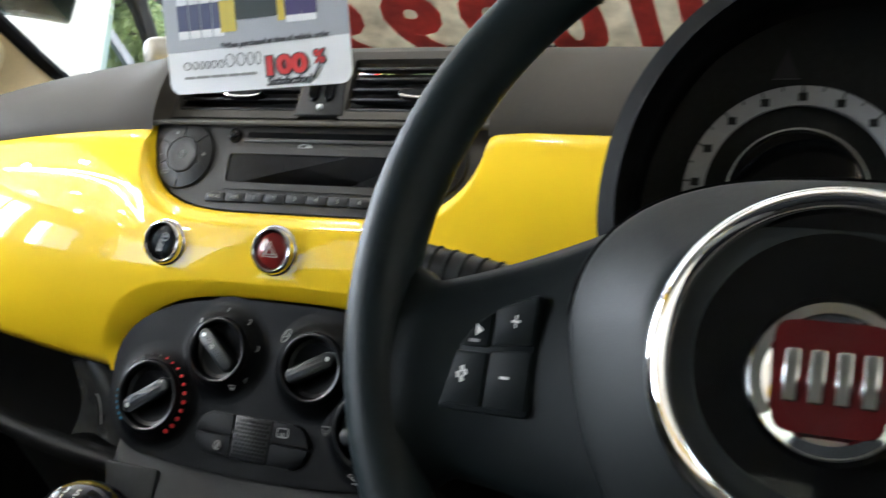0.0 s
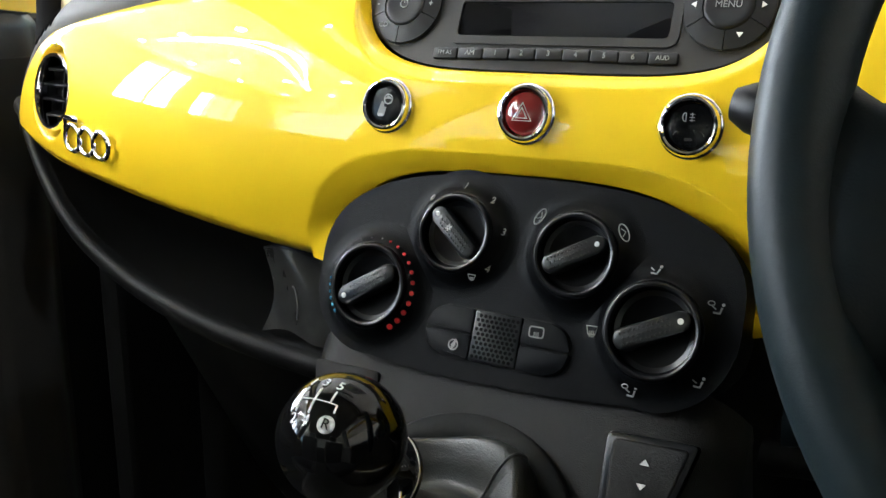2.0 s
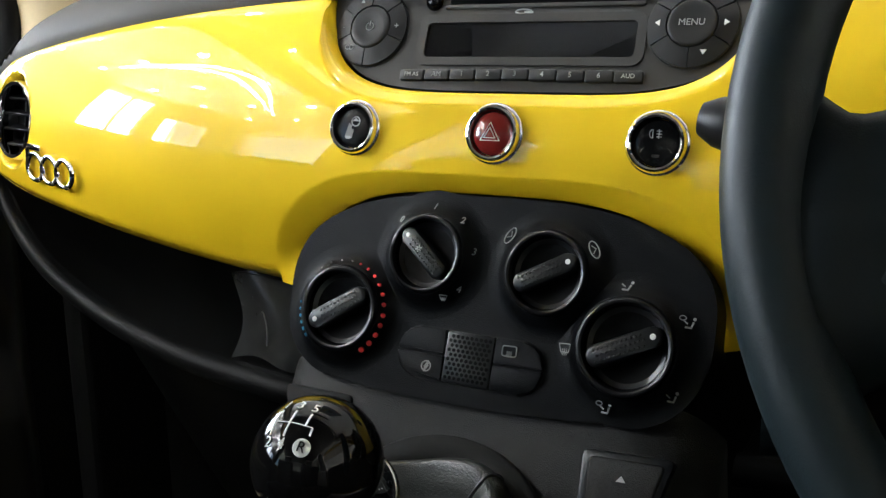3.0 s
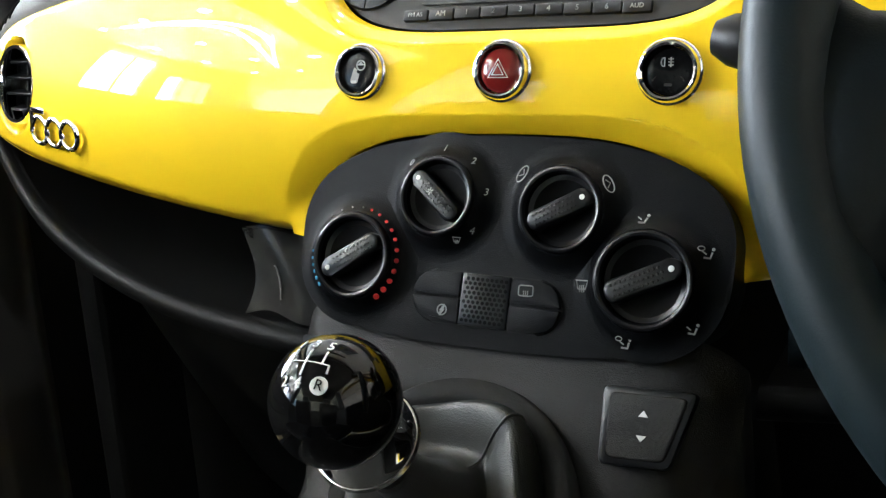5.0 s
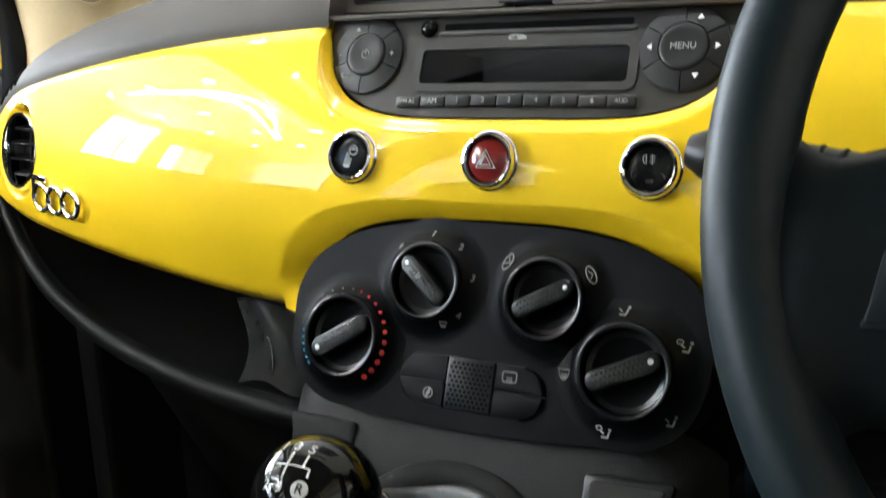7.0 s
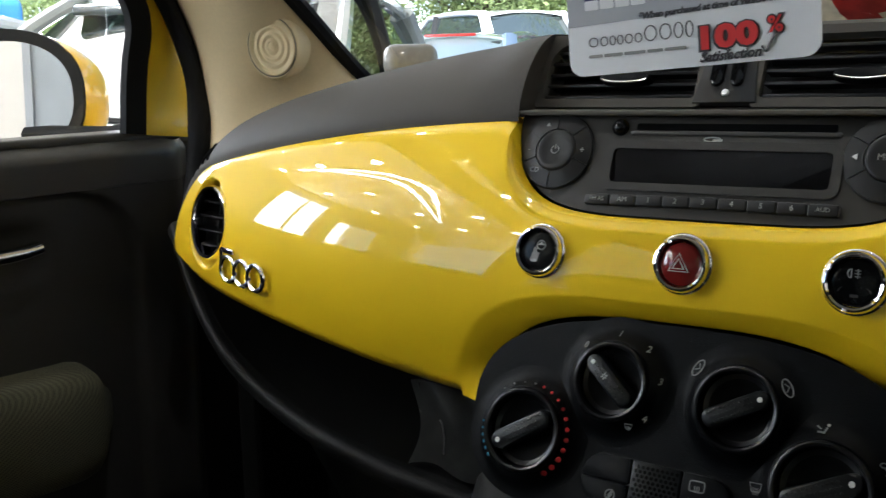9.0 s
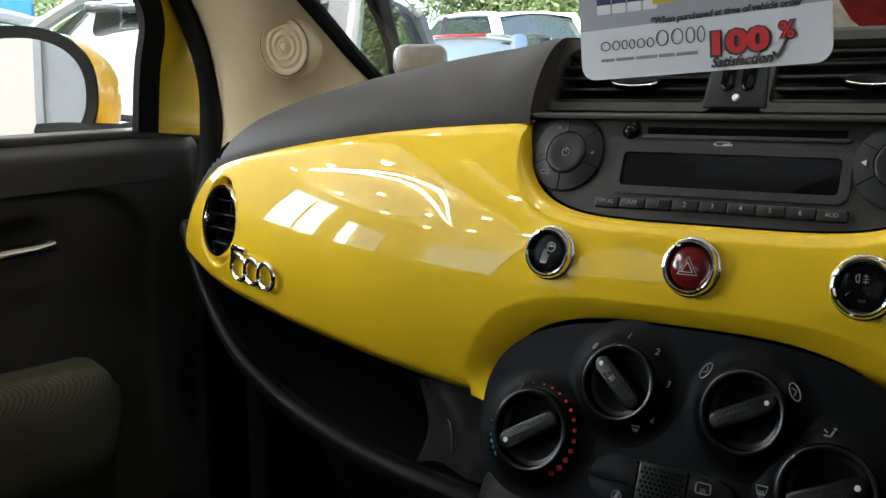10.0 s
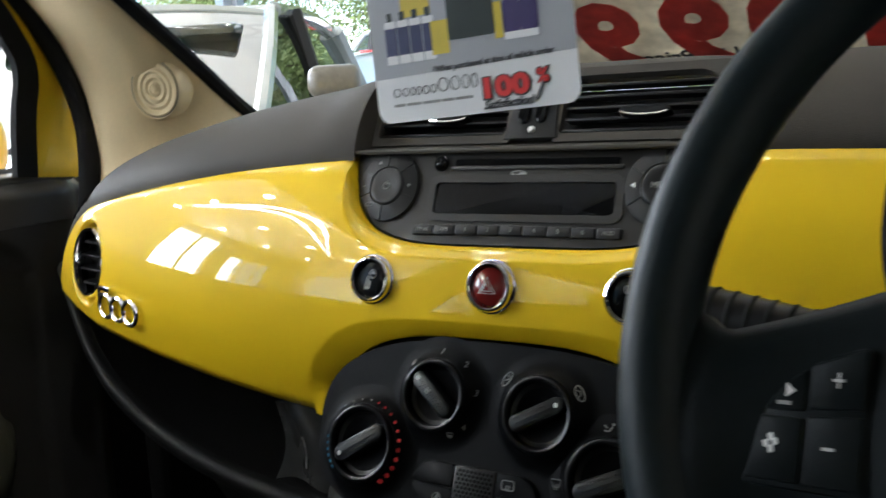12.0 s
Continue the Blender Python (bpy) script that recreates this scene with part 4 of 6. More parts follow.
pat_z = (axis + Vector((-0.17, 0.12, 0.10))).normalized()
pat_x = Vector((1, 0, 0)) - pat_z * pat_z.x
pat_x.normalize()
pat_y = pat_z.cross(pat_x)
for line in (((-0.30, 0.26), (-0.30, -0.26)), ((0.0, 0.26), (0.0, -0.26)), ((0.30, 0.26), (0.30, 0.0)), ((-0.30, 0.0), (0.44, 0.0)), ((0.44, 0.0), (0.46, -0.16))):
    (u0, v0), (u1, v1) = line
    part("shift_line", tube([on_ball(u0 + (u1 - u0) * t, v0 + (v1 - v0) * t) for t in lin(0, 1, 12)], 0.00045, 5, flat=0.5), WHITEINK, kb)
for word, u, v in (("1", -0.30, 0.40), ("2", -0.30, -0.40), ("3", 0.0, 0.40), ("4", 0.0, -0.40), ("5", 0.30, 0.40)):
    p = on_ball(u, v, 0.0003)
    text_mesh(word, 0.0062, WHITEINK, kb, facing(p, p - KNOBC, pat_y), "numeral")
p = on_ball(0.40, -0.40, 0.0001)
fm_ = facing(p, p - KNOBC, pat_y)
part("reverse_mark", lathe([(0, 0.0003), (0.0034, 0.0002), (0.0036, -0.0004)], 24, fm_), WHITEINK, kb)
text_mesh("R", 0.0058, DEEP, kb, fm_ @ Matrix.Translation((0, 0, 0.0005)), "letter")


# ---- steering wheel ----
WL, WY = 23.6, -2.2
WC = Vector((0.357, -0.198, 0.8834))
wn_ = Vector((math.sin(radians(WY)) * math.cos(radians(WL)), -math.cos(radians(WY)) * math.cos(radians(WL)), math.sin(radians(WL))))
wm = facing(WC, wn_)
wheel = thing("steering_wheel", "dark leather three-spoke steering wheel with chrome-ringed airbag hub", "steering wheel", tuple(WC))


def rim(a, b):
    R, r = 0.1765, 0.0140
    grip = 1 + 0.03 * smooth(0.35, 0.0, abs(math.sin(a) - 0.45) - 0.05)
    return wm @ Vector(((R + r * grip * math.cos(b)) * math.cos(a), (R + r * grip * math.cos(b)) * math.sin(a), r * 1.12 * grip * math.sin(b)))


def torus(f, na, nb):
    bm = bmesh.new()
    g = [[bm.verts.new(f(2 * math.pi * i / na, 2 * math.pi * j / nb)) for j in range(nb)] for i in range(na)]
    for i in range(na):
        for j in range(nb):
            bm.faces.new((g[i][j], g[(i + 1) % na][j], g[(i + 1) % na][(j + 1) % nb], g[i][(j + 1) % nb]))
    return bm


rimo = part("rim", torus(rim, 128, 24), LEATHER, wheel, "leather-covered rim", angle=80)
for a in (radians(128), radians(52)):
    part("seam", tube([rim(a, 2 * math.pi * k / 20) + (rim(a, 2 * math.pi * k / 20) - wm @ Vector((0.1765 * math.cos(a), 0.1765 * math.sin(a), 0))) * 0.012 for k in range(20)], 0.0008, 5, True), DEEP, rimo)


def spoke(sx):
    """A broad spoke that flares into the rim."""
    def f(u, v):
        x = 0.060 + (0.167 - 0.060) * u
        hi = 0.034 - 0.037 * u + 0.012 * smooth(0.85, 1.0, u)
        lo = -0.084 + 0.012 * u - 0.030 * smooth(0.70, 1.0, u)
        y = lo + (hi - lo) * v
        bulge = 0.012 * math.sin(math.pi * v) ** 0.6 + 0.010 * (1 - u) + 0.003 * smooth(0.75, 0.2, u)
        return wm @ Vector((sx * x, y, bulge - 0.002 - 0.009 * math.sin(math.pi * min(1.0, u * 1.15)) ** 0.7))
    return sheet(f, lin(0, 1, 26), lin(0, 1, 18), back=lambda p, u, v: p - wn_ * 0.016)


for sx in (-1, 1):
    part("spoke", spoke(sx), SPOKEPLASTIC, wheel, angle=70)
    pm = wm @ Matrix.Translation((sx * 0.1188, -0.0242, 0.0046)) @ pose(0, 0, 0, 0, sx * 6, 0) @ Matrix.Diagonal((0.74, 1.06, 1, 1))
    padpts = [(-0.030, -0.024), (0.026, -0.024), (0.024, 0.022), (0.004, 0.017), (-0.018, 0.004)]
    if sx > 0:
        padpts = [(-x, y) for x, y in padpts][::-1]
    bp = part("button_pad", prism(soften(padpts, 0.004), 0.0042, 0.0012, 2, pm), SPOKEPLASTIC, wheel, "black pad of four radio buttons")
    keys = ([(-0.026, -0.022), (-0.002, -0.022), (-0.002, -0.002), (-0.021, -0.002)], [(0.000, -0.022), (0.024, -0.022), (0.0235, 0.000), (0.000, -0.001)],
            [(-0.019, 0.000), (-0.002, 0.000), (-0.002, 0.0135), (-0.010, 0.009)], [(0.000, 0.001), (0.0235, 0.002), (0.023, 0.0205), (0.000, 0.0148)])
    for q in keys:
        q = q if sx < 0 else [(-x, y) for x, y in q][::-1]
        part("button", prism(soften(q, 0.0012), 0.0052, 0.0006, 2, pm), SPOKEPLASTIC, bp)
    if sx < 0:
        up = pm @ Matrix.Translation((0, 0, 0.0053))
        part("arrow_symbol", prism([(-0.002, -0.0022), (0.0022, 0.0), (-0.002, 0.0022)], 0.0003, m=up @ Matrix.Translation((-0.0085, 0.0062, 0))), WHITEINK, bp)
        part("bar_symbol", box(0.006, 0.0012, 0.0003, m=up @ Matrix.Translation((-0.011, 0.0022, 0))), GREYINK, bp)
        part("plus_symbol", join(box(0.0048, 0.0009, 0.0003), box(0.0009, 0.0048, 0.0003)), WHITEINK, bp, m=up @ Matrix.Translation((0.012, 0.0105, 0)))
        part("minus_symbol", box(0.0052, 0.0010, 0.0003, m=up @ Matrix.Translation((0.010, -0.0105, 0))), WHITEINK, bp)
        part("phone_symbol", join(*[box(0.0022, 0.0022, 0.0003, m=Matrix.Translation((dx, dy, 0)) @ pose(0, 0, 0, 0, 0, 20)) for dx, dy in ((0, 0.0018), (-0.002, -0.0004), (0.002, 0.0004), (0.0004, -0.002))]),
             WHITEINK, bp, m=up @ Matrix.Translation((-0.0155, -0.0105, 0)))
part("lower_spoke", sheet(lambda u, v: wm @ Vector(((-0.034 + 0.068 * v) * (1 - 0.3 * u), -0.06 - 0.10 * u, 0.010 * math.sin(math.pi * v) + 0.008 * (1 - u))), lin(0, 1, 14), lin(0, 1, 12), back=lambda p, u, v: p - wn_ * 0.014), LEATHER, wheel)


def hub(a, v):
    """A domed cushion, wider than high, fuller below."""
    c, s = math.cos(a), math.sin(a)
    e = 2.5
    r = (abs(c) ** e + abs(s) ** e) ** (-1 / e)
    w, h = 0.092, (0.062 if s > 0 else 0.094)
    w *= 1 - 0.18 * max(0, -s)
    q = math.sin(v * math.pi / 2)
    return wm @ Vector((0.002 + w * r * c * q, -0.013 + h * r * s * q, 0.013 + 0.025 * min(1.0, (1 - q) / 0.40) ** 0.9 - 0.004 * smooth(0.97, 1.0, q)))


hubo = part("airbag_cover", sheet(hub, [2 * math.pi * k / 96 for k in range(96)], [0.02, 0.12, 0.25, 0.36] + lin(0.40, 1, 30), closed_u=True, back=lambda p, u, v: p - wn_ * 0.004), HUBPLASTIC, wheel, "soft black airbag cover", angle=80)
part("cover_seam", tube([Vector(hub(2 * math.pi * k / 96, 1.0)) + wn_ * 0.0006 for k in range(96)], 0.0012, 6, True), RECESS, hubo, "dark seam round the airbag cover")
hm = wm @ Matrix.Translation((0.0075, -0.0255, 0.036))
part("chrome_ring", lathe([(0.0594, -0.010), (0.0594, 0.0008), (0.0586, 0.0036), (0.0569, 0.0058), (0.0547, 0.0068), (0.0526, 0.0060), (0.0510, 0.0040), (0.0502, 0.0010), (0.0502, -0.004)], 96, hm @ Matrix.Translation((-0.001, 0.005, 0))), CHROME, hubo, "polished chrome hub ring")
part("gloss_disc", lathe([(0, 0.0034), (0.030, 0.0030), (0.0510, 0.0014), (0.0510, -0.004)], 80, hm @ Matrix.Translation((-0.001, 0.005, 0))), GLOSSBLACK, hubo, "gloss black disc")
part("emblem", lathe([(0.0268, 0.000), (0.0266, 0.0060), (0.0240, 0.0092), (0.0205, 0.0098), (0.0195, 0.0090), (0.0, 0.0090)], 64, hm), CHROME, hubo, "round chrome emblem")
part("emblem_field", prism(soften([(-0.0165, -0.0175), (0.0165, -0.0175), (0.0180, 0.0175), (-0.0180, 0.0175)], 0.006, 6), 0.0012, 0.0004, 1, hm @ Matrix.Translation((0, 0, 0.0090))), EMBLEMRED, hubo, "dark red enamel shield")
for k in range(4):
    part("emblem_bar", box(0.0048, 0.0170, 0.0014, 0.0006, 1, hm @ Matrix.Translation((-0.0116 + 0.0077 * k, 0, 0.0106))), CHROME, hubo)

# column stalk behind the wheel
stalk = thing("column_stalk", "ridged black indicator stalk behind the steering wheel", "stalk", (0.30, -0.13, 0.87))
s0, s1 = Vector((0.330, -0.106, 0.842)), Vector((0.137, -0.0915, 0.8725))
part("arm", tube([s0 + (s1 - s0) * t for t in lin(0, 0.6, 12)], lambda t: 0.0095 - 0.002 * t, 14), BLACK, stalk)
part("tip", tube([s0 + (s1 - s0) * t for t in lin(0.55, 1, 14)], lambda t: 0.0116 * (1 - max(0, t - 0.85) ** 2 * 18), 16), RADIODARK, stalk)
for k in range(7):
    c = s0 + (s1 - s0) * (0.60 + 0.045 * k)
    part("ridge", lathe([(0.0117, -0.0014), (0.0124, 0.0), (0.0117, 0.0014)], 24, facing(c, s1 - s0, (0, 1, 0))), DEEP, stalk)
part("column_shroud", box(0.10, 0.16, 0.085, 0.02, 4, Matrix.Translation((0.357, -0.085, 0.845)) @ pose(0, 0, 0, 20, 0, 0)), BLACK, stalk)

# ---- instrument cluster ----
cluster = thing("instrument_cluster", "round hooded instrument dial with pale ring and dark face", "instrument cluster", (0.361, 0.02, 0.80))
im = facing((0.361, 0.010, 0.886), (0, -math.cos(radians(14)), math.sin(radians(14))))


def cowl(a, v):
    r = 0.105 + 0.011 * v + 0.007 * math.sin(math.pi * min(1, v * 1.4))
    c, s = math.cos(a), math.sin(a)
    return im @ Vector((r * 1.02 * c, r * (1.10 if s > 0 else 0.95) * s, -0.03 + 0.085 * v))


part("cowl", sheet(cowl, [2 * math.pi * k / 80 for k in range(80)], lin(0, 1, 14), closed_u=True, back=lambda p, u, v: p + im.to_3x3() @ Vector((0.010 * math.cos(u), 0.010 * math.sin(u), -0.004 * v))), BLACK, cluster, "deep matt black round hood", angle=60)
dial = im @ Matrix.Translation((-0.031, 0.0140, 0)) @ Matrix.Scale(0.86, 4)
part("face", lathe([(0, 0.0), (0.122, 0.0), (0.122, -0.004)], 72, im @ Matrix.Translation((0, 0, -0.006))), DEEP, cluster, "black dial face")
part("scale_ring", lathe([(0.0585, 0.001), (0.0592, 0.0035), (0.0712, 0.0045), (0.0720, 0.001)], 96, dial), mat("grey_dial_ring", (0.26, 0.26, 0.265), 0.4, vary=0.1, scale=200), cluster, "pale grey ring with dark figures")
part("inner_rim", lathe([(0.0425, 0.001), (0.0432, 0.0036), (0.0444, 0.0036), (0.0450, 0.001)], 72, dial), SATIN, cluster, "thin chrome inner rim")
part("screen", lathe([(0, 0.003), (0.030, 0.0022), (0.042, 0.0)], 48, dial), GLOSSBLACK, cluster)
for k in range(25):
    a = radians(215 - k * 250 / 24)
    big = k % 2 == 0
    part("tick", box(0.0046 if big else 0.0025, 0.0009, 0.0008, m=dial @ pose(0.0695 * math.cos(a), 0.0695 * math.sin(a), 0.0050, 0, 0, math.degrees(a))), DEEP, cluster)
    if big:
        part("figure_bar", box(0.0068, 0.0056, 0.0008, m=dial @ pose(0.0640 * math.cos(a), 0.0640 * math.sin(a), 0.0046, 0, 0, 0) @ Matrix.Diagonal((0.8, 0.9, 1, 1))), DEEP, cluster)
part("cowl_reflector", prism([(-0.007, 0), (0.007, 0), (0.0, 0.017)], 0.001, m=im @ Matrix.Translation((-0.041, 0.080, -0.002))), RADIODARK, cluster)

# ---- hanging card ----
CA = 3.6
card_m = facing((-0.0500, -0.030, 0.9548), (0, -1, 0.02)) @ pose(0, 0, 0, 0, 0, CA)
card = thing("hanging_card", "white promotional card with bottle pictures and red lettering", "card", (0.015, -0.03, 0.955))
CW, CH = 0.1320, 0.190
part("sheet", prism(rounded(CW, CH, 0.008, 6, CW / 2, CH / 2), 0.0006, m=card_m), CARD, card, "white card with rounded corners")
GREYCARD = mat("grey_photo_print", (0.42, 0.43, 0.46), 0.4, vary=0.12, scale=8, big=12)
NAVY = mat("navy_print", (0.03, 0.035, 0.12), 0.4, vary=0.3, scale=60)
YPRINT = mat("yellow_print", (0.70, 0.55, 0.05), 0.4, vary=0.1)
DKGREEN = mat("dark_green_print", (0.012, 0.022, 0.018), 0.4, vary=0.2)
PURPLE = mat("violet_print", (0.05, 0.03, 0.14), 0.4, vary=0.2)


def print_on(name, pts, ink, z=0.0007, label=""):
    return part(name, prism(pts, 0.00015, m=card_m @ Matrix.Translation((0, 0, z))), ink, card, label)


print_on("picture", [(0.0, 0.0262), (CW, 0.0285), (CW, CH - 0.012), (0.0, CH - 0.012)], GREYCARD)
for k in range(4):
    x = 0.0145 + 0.0088 * k
    b = print_on("bottle_picture", rounded(0.0080, 0.0210, 0.0012, 3, x, 0.0460), NAVY, 0.0009)
    print_on("bottle_foot", rounded(0.0080, 0.0050, 0.0008, 2, x, 0.0366), CARD, 0.0010)
    print_on("bottle_neck", rounded(0.0078, 0.0040, 0.001, 3, x, 0.0570), CARD, 0.0010)
    print_on("bottle_cap", rounded(0.0034, 0.0050, 0.0006, 3, x, 0.0615), DKGREEN, 0.0010)
print_on("box_picture", rounded(0.0115, 0.0190, 0.0004, 2, 0.0482, 0.0458), YPRINT, 0.0011)
print_on("box_picture", rounded(0.0200, 0.0600, 0.0004, 2, 0.0330, 0.0900), YPRINT, 0.0008)
print_on("folder_picture", rounded(0.0300, 0.0560, 0.0015, 3, 0.0690, 0.0710), DKGREEN, 0.0012)
print_on("box_picture", rounded(0.0052, 0.0200, 0.0004, 2, 0.0868, 0.0500), YPRINT, 0.0012)
for k in range(2):
    print_on("jug_picture", rounded(0.0108, 0.0190, 0.003, 4, 0.0952 + 0.0108 * k, 0.0510), PURPLE, 0.0011)
    print_on("jug_top", rounded(0.0070, 0.0220, 0.002, 4, 0.0952 + 0.0108 * k, 0.0720), CARD, 0.0009)
print_on("jug_base", rounded(0.0215, 0.0040, 0.001, 3, 0.1006, 0.0405), CARD, 0.0013)
INK = mat("dark_grey_print", (0.06, 0.055, 0.06), 0.5, vary=0.1)
text_mesh("*When purchased at time of vehicle order", 0.0045, INK, card, card_m @ pose(0.0795, 0.0288, 0.0011, 0, 0, 1.2), shear=0.2, bold=0.00016)
# maker's name as plain strokes
NAMEX = 0.0115
for k, w in enumerate((0.0062, 0.0048, 0.0036, 0.0036, 0.0048, 0.0044, 0.0076, 0.0072, 0.0054, 0.0046)):
    h = 0.0048 if k < 6 else 0.0080
    part("name_stroke", tube([(NAMEX + w * (0.5 + 0.42 * math.cos(t)), 0.0150 + h * (0.5 + 0.48 * math.sin(t)), 0.0008) for t in lin(0, 2 * math.pi, 15)[:-1]], 0.00026, 4, True, card_m), INK, card)
    NAMEX += w + 0.0007
for x0, x1 in ((0.0118, 0.0198), (0.0206, 0.0312), (0.0320, 0.0440), (0.0448, 0.0535), (0.0543, 0.0660)):
    print_on("address_bar", rounded(x1 - x0, 0.0016, 0.0006, 2, (x0 + x1) / 2, 0.0100), GREYINK, 0.0009)
text_mesh("100", 0.0152, INK, card, card_m @ pose(0.0860, 0.0130, 0.0009, 0, 0, 1) @ Matrix.Diagonal((1.38, 1.0, 1, 1)), bold=0.0015, space=1.02)
text_mesh("100", 0.0147, REDINK, card, card_m @ pose(0.0863, 0.0132, 0.0013, 0, 0, 1) @ Matrix.Diagonal((1.38, 1.0, 1, 1)), bold=0.0008, space=1.04)
text_mesh("%", 0.0112, INK, card, card_m @ pose(0.1108, 0.0165, 0.0009, 0, 0, 1), bold=0.0009)
text_mesh("%", 0.0108, REDINK, card, card_m @ pose(0.1108, 0.0165, 0.0013, 0, 0, 1), bold=0.0002)
text_mesh("Satisfaction", 0.0068, INK, card, card_m @ pose(0.0880, 0.0042, 0.0012, 0, 0, 1), shear=0.35, bold=0.0002)
part("tick_mark", tube([(0.1040, 0.0070, 0.0012), (0.1058, 0.0042, 0.0012), (0.1110, 0.0135, 0.0012)], 0.0006, 5, m=card_m), INK, card)
part("hanging_loop", tube([card_m @ Vector((CW / 2 - 0.012, CH - 0.004, 0)), (0.012, -0.035, 1.20), (0.0, -0.05, 1.26), card_m @ Vector((CW / 2 + 0.012, CH - 0.004, 0))], 0.0008, 6), INK, card)
rvm = thing("rear_view_mirror", "black rear-view mirror on the windscreen", "mirror", (0, -0.05, 1.27))
part("housing", box(0.22, 0.03, 0.065, 0.014, 3, Matrix.Translation((0, -0.05, 1.285))), BLACK, rvm)
part("glass", box(0.205, 0.002, 0.052, 0.0006, 1, Matrix.Translation((0, -0.0662, 1.285))), MIRROR, rvm)
part("stem", tube([(0, -0.04, 1.30), (0, -0.02, 1.345)], 0.008, 10), BLACK, rvm)

# ---- passenger door ----
door = thing("passenger_door", "closed car door with black panel, fabric armrest and yellow frame", "car door", (-0.70, -0.25, 0.3))
DX = -0.660


def door_face(y, v):
    z = 0.30 + 0.605 * v
    x = DX
    x -= 0.030 * smooth(0.880, 0.907, z) ** 1.5
    # lower field set back behind a rounded step
    inside = min(smooth(0.853, 0.847, z), smooth(0.165 - 0.03 * smooth(0.80, 0.85, z), 0.159 - 0.03 * smooth(0.80, 0.85, z), y))
    corner = math.hypot(max(0, y - 0.09), max(0, z - 0.775))
    inside = smooth(0.0755, 0.0715, corner) if (y > 0.09 and z > 0.775) else inside
    x -= 0.009 * inside
    # handle bowl
    x -= 0.030 * smooth(0.110, 0.055, abs(y + 0.035)) * smooth(0.036, 0.008, abs(z - 0.800))
    # front end curls towards the hinge
    x -= 0.030 * smooth(0.20, 0.262, y) ** 2
    return (x, y, z)


part("door_panel", sheet(door_face, steps((-0.80, -0.16, 0.09, 0.262), 0.006), lin(0, 0.72, 40) + lin(0.73, 0.913, 42), back=lambda p, u, v: p + Vector((-0.035, 0, 0))), DOORBLACK, door, "grained black door panel", angle=60)
part("door_top", sheet(door_face, steps((-0.80, -0.16, 0.09, 0.262), 0.006), lin(0.914, 1.0, 26), back=lambda p, u, v: p + Vector((-0.035 if v < 0.98 else -0.01, 0, 0))), LITDOOR, door, "grained door top, lightened as if lit from the window", angle=60)
part("window_ledge", box(0.055, 1.05, 0.012, 0.005, 3, Matrix.Translation((-0.705, -0.277, 0.900))), LITDOOR, door)


def arm_pad(y, a):
    e = 0.118 - y
    r = 0.042 * (1 - smooth(0.05, 0.0, e) ** 2 * 0.8)
    h = 0.062 * (1 - 0.65 * smooth(0.06, 0.0, e) ** 2.2)
    drop = 0.35 * min(0.0, y - 0.05) * 0.12
    c, s = math.cos(a), math.sin(a)
    return (DX - 0.012 + r * abs(c) ** 0.7 * (1 if c > 0 else -1), y, 0.622 - drop + h * abs(s) ** 0.65 * (1 if s > 0 else -1) - 0.10 * max(0, 0.0 - 0))


part("armrest", sheet(arm_pad, lin(-0.60, 0.117, 60), lin(-math.pi / 2, math.pi / 2, 22), back=lambda p, u, v: (DX - 0.02, p.y, p.z)), CLOTH, door, "grey-green mesh fabric armrest", angle=70)
part("door_handle", tube(spline(((DX - 0.014, -0.095, 0.800), (DX + 0.004, -0.06, 0.800), (DX + 0.006, 0.01, 0.801), (DX - 0.002, 0.045, 0.803)), 18), 0.0092, 12, flat=0.75), CHROME, door, "polished chrome door handle")
part("speaker_bowl", lathe([(0.085, 0), (0.085, 0.010), (0.078, 0.014), (0.070, 0.008), (0, 0.006)], 40, facing((DX + 0.002, -0.02, 0.43), (1, 0, 0))), DEEP, door, "round black door loudspeaker")
for r in (0.025, 0.045, 0.062):
    part("speaker_ring", lathe([(r, 0.006), (r + 0.002, 0.0095), (r + 0.004, 0.006)], 40, facing((DX + 0.002, -0.02, 0.43), (1, 0, 0))), BLACK, door)
# window frame: yellow painted strip between two black seals
FR = ((0.905, 0.1625), (0.94, 0.166), (0.98, 0.170), (1.013, 0.1755), (1.040, 0.167), (1.10, 0.125), (1.18, 0.045), (1.26, -0.060), (1.31, -0.20), (1.325, -0.40), (1.32, -0.70), (1.29, -0.80))


def frame_strip(a, b, x0, tilt, thick):
    line = spline([(0, y, z) for z, y in FR], 60)

    def f(t, w):
        p = line[t]
        q = line[min(t + 1, 59)] - line[max(t - 1, 0)]
        n = Vector((0, q.z, -q.y)).normalized()
        d = a + (b - a) * w
        xx = x0 + tilt * w - 0.20 * max(0.0, p.z - 0.95)  * -0.35
        return Vector((xx, p.y, p.z)) + n * d
    return sheet(f, list(range(60)), lin(0, 1, 5), back=lambda p, u, v: p - Vector((thick, 0, 0)))


part("window_seal", frame_strip(0.003, 0.0262, -0.670, 0.004, 0.010), RUBBER, door, "black rubber window channel")
part("painted_frame", frame_strip(0.0265, 0.106, -0.674, -0.004, 0.006), CARYELLOW, door, "yellow painted door frame")
glz = part("window_pane", sheet(lambda y, v: (-0.700 + 0.055 * v, y, 0.90 + 0.43 * v), lin(-0.80, 0.165, 4), lin(0, 1, 3), back=lambda p, u, v: p - Vector((0.004, 0, 0))), GLASS, door, smooth=False)
glz.visible_shadow = False

